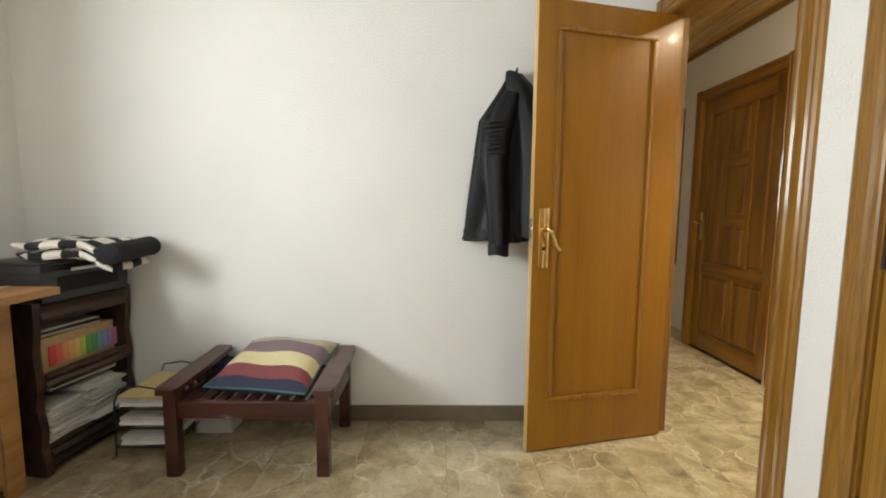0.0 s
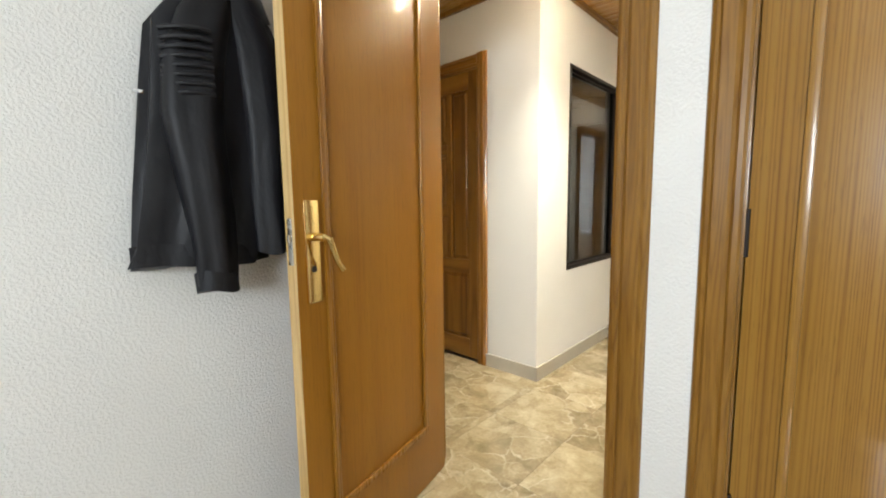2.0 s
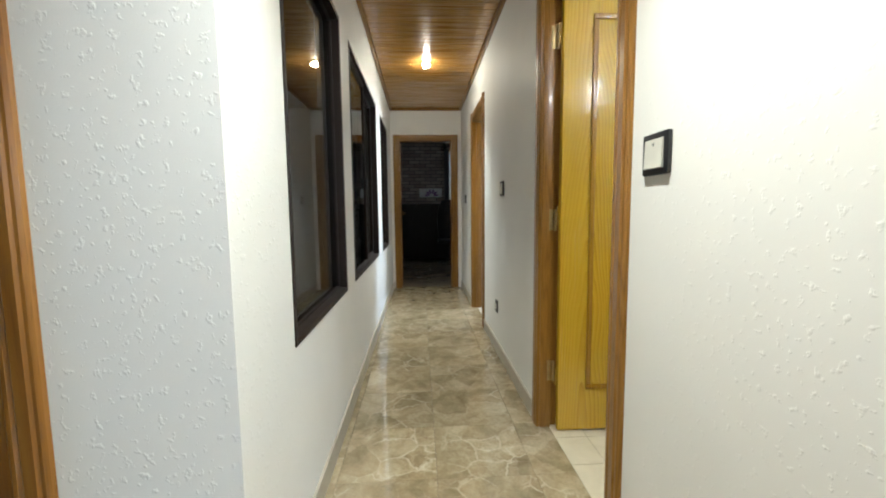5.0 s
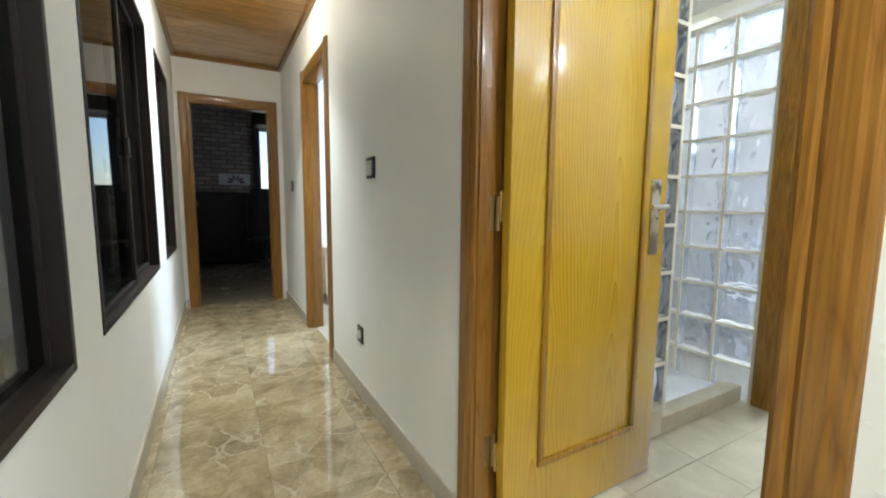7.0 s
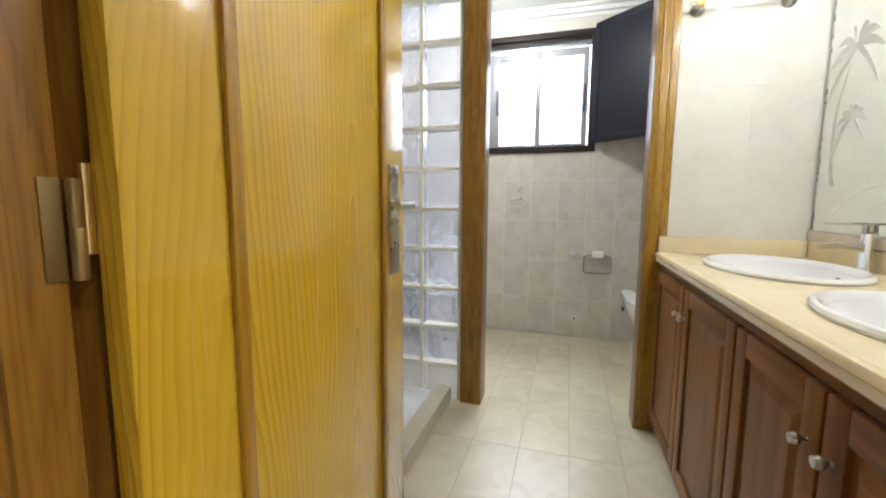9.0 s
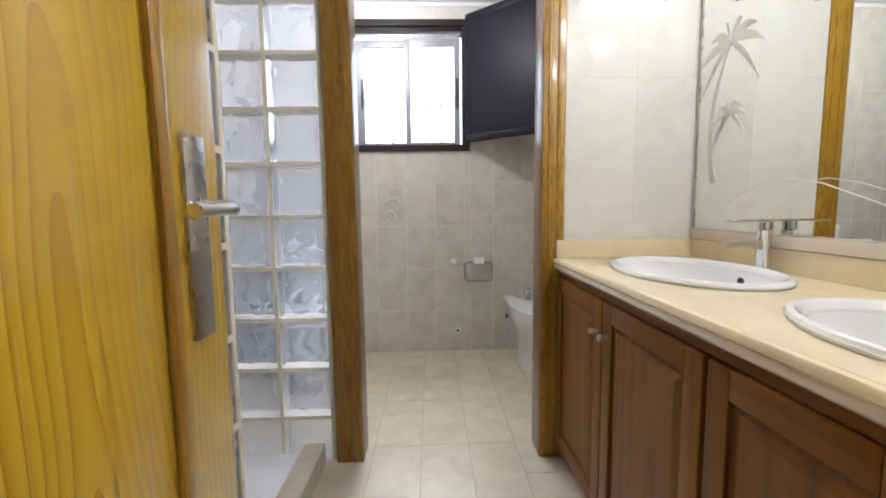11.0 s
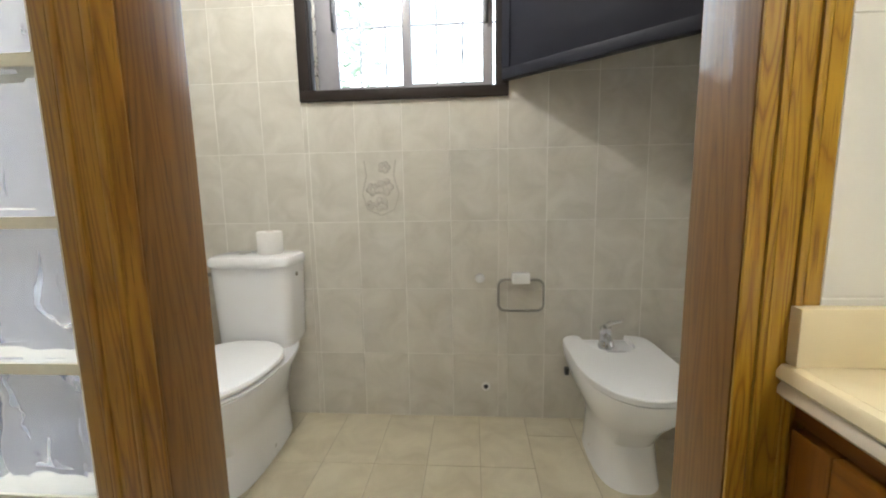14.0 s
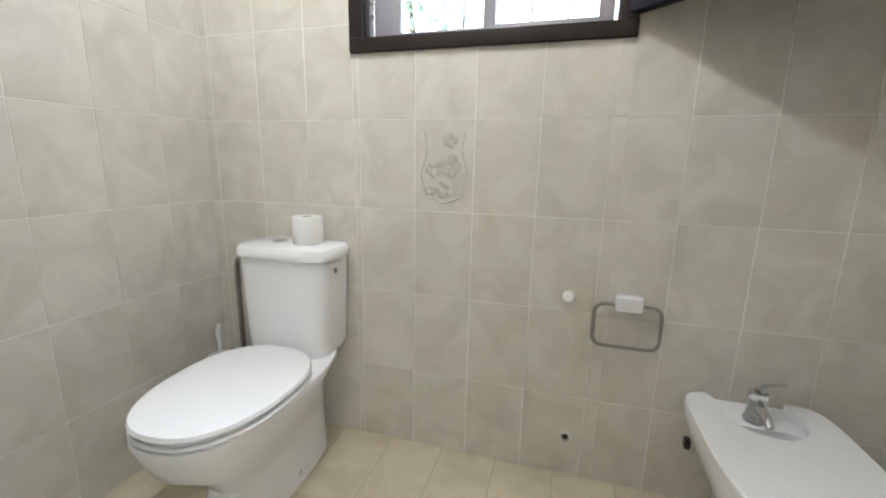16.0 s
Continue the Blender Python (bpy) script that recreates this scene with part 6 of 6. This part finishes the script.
# desk at the edge of view
dk = thing("desk", (0, 0, 0), "orange beech desk with a panelled cabinet door", "desk")
part("top", boxes(((-0.03, 0.45, 0.79), (0.565, 1.455, 0.82)), bevel=0.004), M_DESK, dk)
part("cabinet", boxes(((0.0, 0.55, 0.05), (0.40, 1.40, 0.79)), bevel=0.003), M_DESK, dk)
part("corner_post", boxes(((0.40, 1.33, 0.0), (0.42, 1.40, 0.79)), bevel=0.003), M_DESK, dk)
dd = part("door", boxes(((0.40, 0.62, 0.08), (0.418, 1.325, 0.765)), bevel=0.004), M_DESK, dk)
part("knob", lathe(bmesh.new(), ((0.006, 0), (0.006, 0.01), (0.015, 0.018), (0.012, 0.026), (0.001, 0.028)), (0.418, 1.285, 0.42), "x", 14), M_DESK, dd)
gl = thing("spectacles", (0.40, 1.36, 0.82), "folded spectacles lying on the desk", "spectacles")
part("rims", tube(bmesh.new(), [(0.0, 0.0, 0.004), (0.03, 0.03, 0.012), (0.05, 0.0, 0.014), (0.03, -0.03, 0.010), (0.0, -0.005, 0.004), (-0.05, -0.03, 0.010), (-0.07, 0.0, 0.012), (-0.05, 0.03, 0.010)], 0.0025, 6, True), M_STEEL, gl)

# wire letter tray
wt = thing("letter_tray", (0.74, 1.75, 0), "black wire letter tray with papers in three tiers", "letter tray")
for z in (0.06, 0.15, 0.24):
    part("tier", tube(bmesh.new(), [(-0.12, -0.15, z), (0.12, -0.15, z), (0.12, 0.15, z), (-0.12, 0.15, z)], 0.004, 6, True), M_BLACK, wt)
for y in (-0.15, 0.15):
    part("frame", tube(bmesh.new(), [(-0.14, y, 0.005), (-0.12, y, 0.02), (-0.115, y, 0.27), (-0.09, y, 0.33), (0.0, y, 0.345), (0.09, y, 0.33), (0.115, y, 0.27), (0.12, y, 0.02), (0.14, y, 0.005)], 0.004, 6), M_BLACK, wt)
for z in (0.066, 0.156, 0.246):
    s = stack((0.74, 1.75, z), 3, 0.105, 0.138, 0.012, [M_PAPER, M_NEWS2, M_NEWS], "paper_pile", "pile of papers in the letter tray", "papers", 0.006)
yel = thing("card_folder", (0.74, 1.75, 0.286), "buff card folder on top of the papers", "folder")
part("card", boxes(((-0.11, -0.145, 0), (0.11, 0.145, 0.008)), bevel=0.002), plain("buff_card", (0.56, 0.43, 0.20), 0.7), yel)
bx = thing("small_box", (0.93, 1.885, 0), "dark blue cardboard boxes stacked against the wall", "box")
part("lower_box", boxes(((-0.09, -0.06, 0), (0.09, 0.06, 0.27)), bevel=0.003), M_NEWS, bx)
part("upper_box", boxes(((-0.085, -0.055, 0.27), (0.085, 0.055, 0.36)), bevel=0.003), plain("navy_card", (0.03, 0.035, 0.09), 0.5), bx)

# leather jacket on a hook
jk = tagged(new("leather_jacket"), "black leather biker jacket hanging on a wall hook", "jacket")
jk.location = (2.40, N, 0)
hook = part("hook", tube(bmesh.new(), [(0.03, 0.0, 1.80), (0.03, -0.06, 1.79), (0.03, -0.075, 1.815)], 0.006), M_BRONZE, jk)


def drape(sections, n=40, folds=7, depth=0.012, seed=0.0):
    """Hanging cloth: rings of (z, centre x, centre y, half width, half depth), with folds that deepen to the hem."""
    rings = []
    for m, (z, cx, cy, hw_, hd) in enumerate(sections):
        g = m / (len(sections) - 1)
        ringp = []
        for k in range(n):
            t = 2 * math.pi * k / n
            f = 1 + (depth / max(hd, 0.01)) * (0.35 + 0.65 * g) * math.sin(folds * t + seed + 1.5 * g) + 0.05 * math.sin(3 * t + 9 * g + seed)
            ringp.append((cx + hw_ * math.cos(t) * (0.5 + 0.5 * f), cy + hd * math.sin(t) * f, z + 0.008 * math.sin(2 * t + seed)))
        rings.append(ringp)
    return rings


body = drape([(0.985, -0.06, -0.055, 0.155, 0.045), (1.02, -0.05, -0.055, 0.160, 0.047), (1.15, -0.03, -0.058, 0.165, 0.052), (1.30, -0.01, -0.06, 0.165, 0.055), (1.45, 0.01, -0.06, 0.168, 0.055), (1.57, 0.02, -0.058, 0.165, 0.053), (1.64, 0.03, -0.055, 0.13, 0.048), (1.71, 0.03, -0.05, 0.085, 0.042), (1.77, 0.025, -0.045, 0.045, 0.035), (1.80, 0.02, -0.04, 0.022, 0.022)][::-1])
part("body", loft(bmesh.new(), body), M_LEATHER, jk)
sleeve = drape([(1.70, 0.01, -0.085, 0.04, 0.03), (1.60, -0.03, -0.10, 0.062, 0.038), (1.48, -0.065, -0.11, 0.070, 0.045), (1.35, -0.075, -0.115, 0.068, 0.047), (1.22, -0.065, -0.118, 0.062, 0.045), (1.10, -0.055, -0.12, 0.056, 0.042), (1.00, -0.05, -0.12, 0.050, 0.038), (0.925, -0.05, -0.12, 0.047, 0.034)], 28, 5, 0.006, 1.0)
part("sleeve", loft(bmesh.new(), sleeve), M_LEATHER, jk)
far_sleeve = drape([(1.68, 0.06, -0.08, 0.04, 0.03), (1.55, 0.10, -0.095, 0.06, 0.04), (1.35, 0.115, -0.10, 0.06, 0.042), (1.15, 0.115, -0.10, 0.055, 0.04), (1.00, 0.12, -0.10, 0.05, 0.036)], 24, 5, 0.006, 2.2)
part("sleeve", loft(bmesh.new(), far_sleeve), M_LEATHER, jk)
part("cuff", loft(bmesh.new(), drape([(0.965, -0.05, -0.12, 0.051, 0.038), (0.915, -0.05, -0.12, 0.051, 0.038)], 24, 3, 0.002)), M_LEATHER, jk)
part("hem_band", loft(bmesh.new(), drape([(1.035, -0.052, -0.055, 0.163, 0.05), (0.98, -0.06, -0.055, 0.160, 0.05)], 40, 7, 0.012, 0.3)), M_LEATHER, jk)
for k in range(8):
    z = 1.40 + 0.021 * k
    part("padded_rib", tube(bmesh.new(), [(-0.135, -0.120, z - 0.004), (-0.105, -0.150, z), (-0.065, -0.158, z + 0.004), (-0.035, -0.155, z + 0.004)], 0.0065, 8), M_LEATHER, jk)
part("collar", loft(bmesh.new(), drape([(1.80, 0.02, -0.045, 0.04, 0.03), (1.72, 0.05, -0.075, 0.075, 0.035), (1.64, 0.085, -0.085, 0.06, 0.03)], 24, 4, 0.004)), M_LEATHER, jk)
part("zip_pull", boxes(((-0.185, -0.075, 1.40), (-0.165, -0.069, 1.408)), bevel=0.001), M_CHROME, jk)


# ---- slabs and tiles ----
cut_pieces(f_hall, "floor_slab", (0.40, 0.40), (XE + 0.02, S - 0.05, 9.06, N), -0.012, 0.012, M_MARBLE, start=(3.3, 1.12), gap=0.0012)
cut_pieces(f_hall, "floor_slab", (0.40, 0.40), (XT, N, 4.2, 4.9), -0.012, 0.012, M_MARBLE, start=(3.3, 1.12), gap=0.0012)
cut_pieces(f_office, "floor_slab", (0.40, 0.40), (-0.05, -2.2, XE + 0.02, N), -0.012, 0.012, M_MARBLE, start=(0.1, 0.16), gap=0.0012)
cut_pieces(f_bath, "floor_tile", (0.2075, 0.424), (BW, BS, 4.535, S - 0.05), -0.010, 0.010, M_FTILE, 0, 0.0025, (4.535, -1.957))
cut_pieces(f_bath, "floor_tile", (0.2075, 0.424), (4.535, BS, BE, S - 0.05), -0.010, 0.010, M_FTILE, 0, 0.0025, (4.535, -1.745))
wall_tiles(w_south, "y", BS, 1, (BW, 4.612), 0, HB - 0.05, M_TILE, 5.069)
wall_tiles(w_south, "y", BS, 1, (5.506, BE), 0, HB - 0.05, M_TILE, 5.069)
wall_tiles(w_south, "y", BS, 1, (4.612, 5.506), 0, 1.443, M_TILE, 5.069)
wall_tiles(w_south, "y", BS, 1, (4.612, 5.506), 2.32, HB - 0.05, M_TILE, 5.069)
wall_tiles(w_west, "x", BW, 1, (BS + 0.006, PB), 0, HB, M_TILE, BS)
wall_tiles(w_east, "x", BE, -1, (BS + 0.006, PB), 0, HB, M_TILE, BS)
wall_tiles(w_east, "x", BE, -1, (PF, S - 0.11), 0, HB, M_TILEW, BS)
wall_tiles(w_part, "y", PF, 1, (BW, 4.365), 0.84, HB, M_TILEW, BW - 0.06, (0.315, 0.307), grout=M_TILEW)
wall_tiles(w_west, "x", BW, 1, (PF, S - 0.11), 0.84, HB, M_TILEW, BS, (0.315, 0.307), grout=M_TILEW)
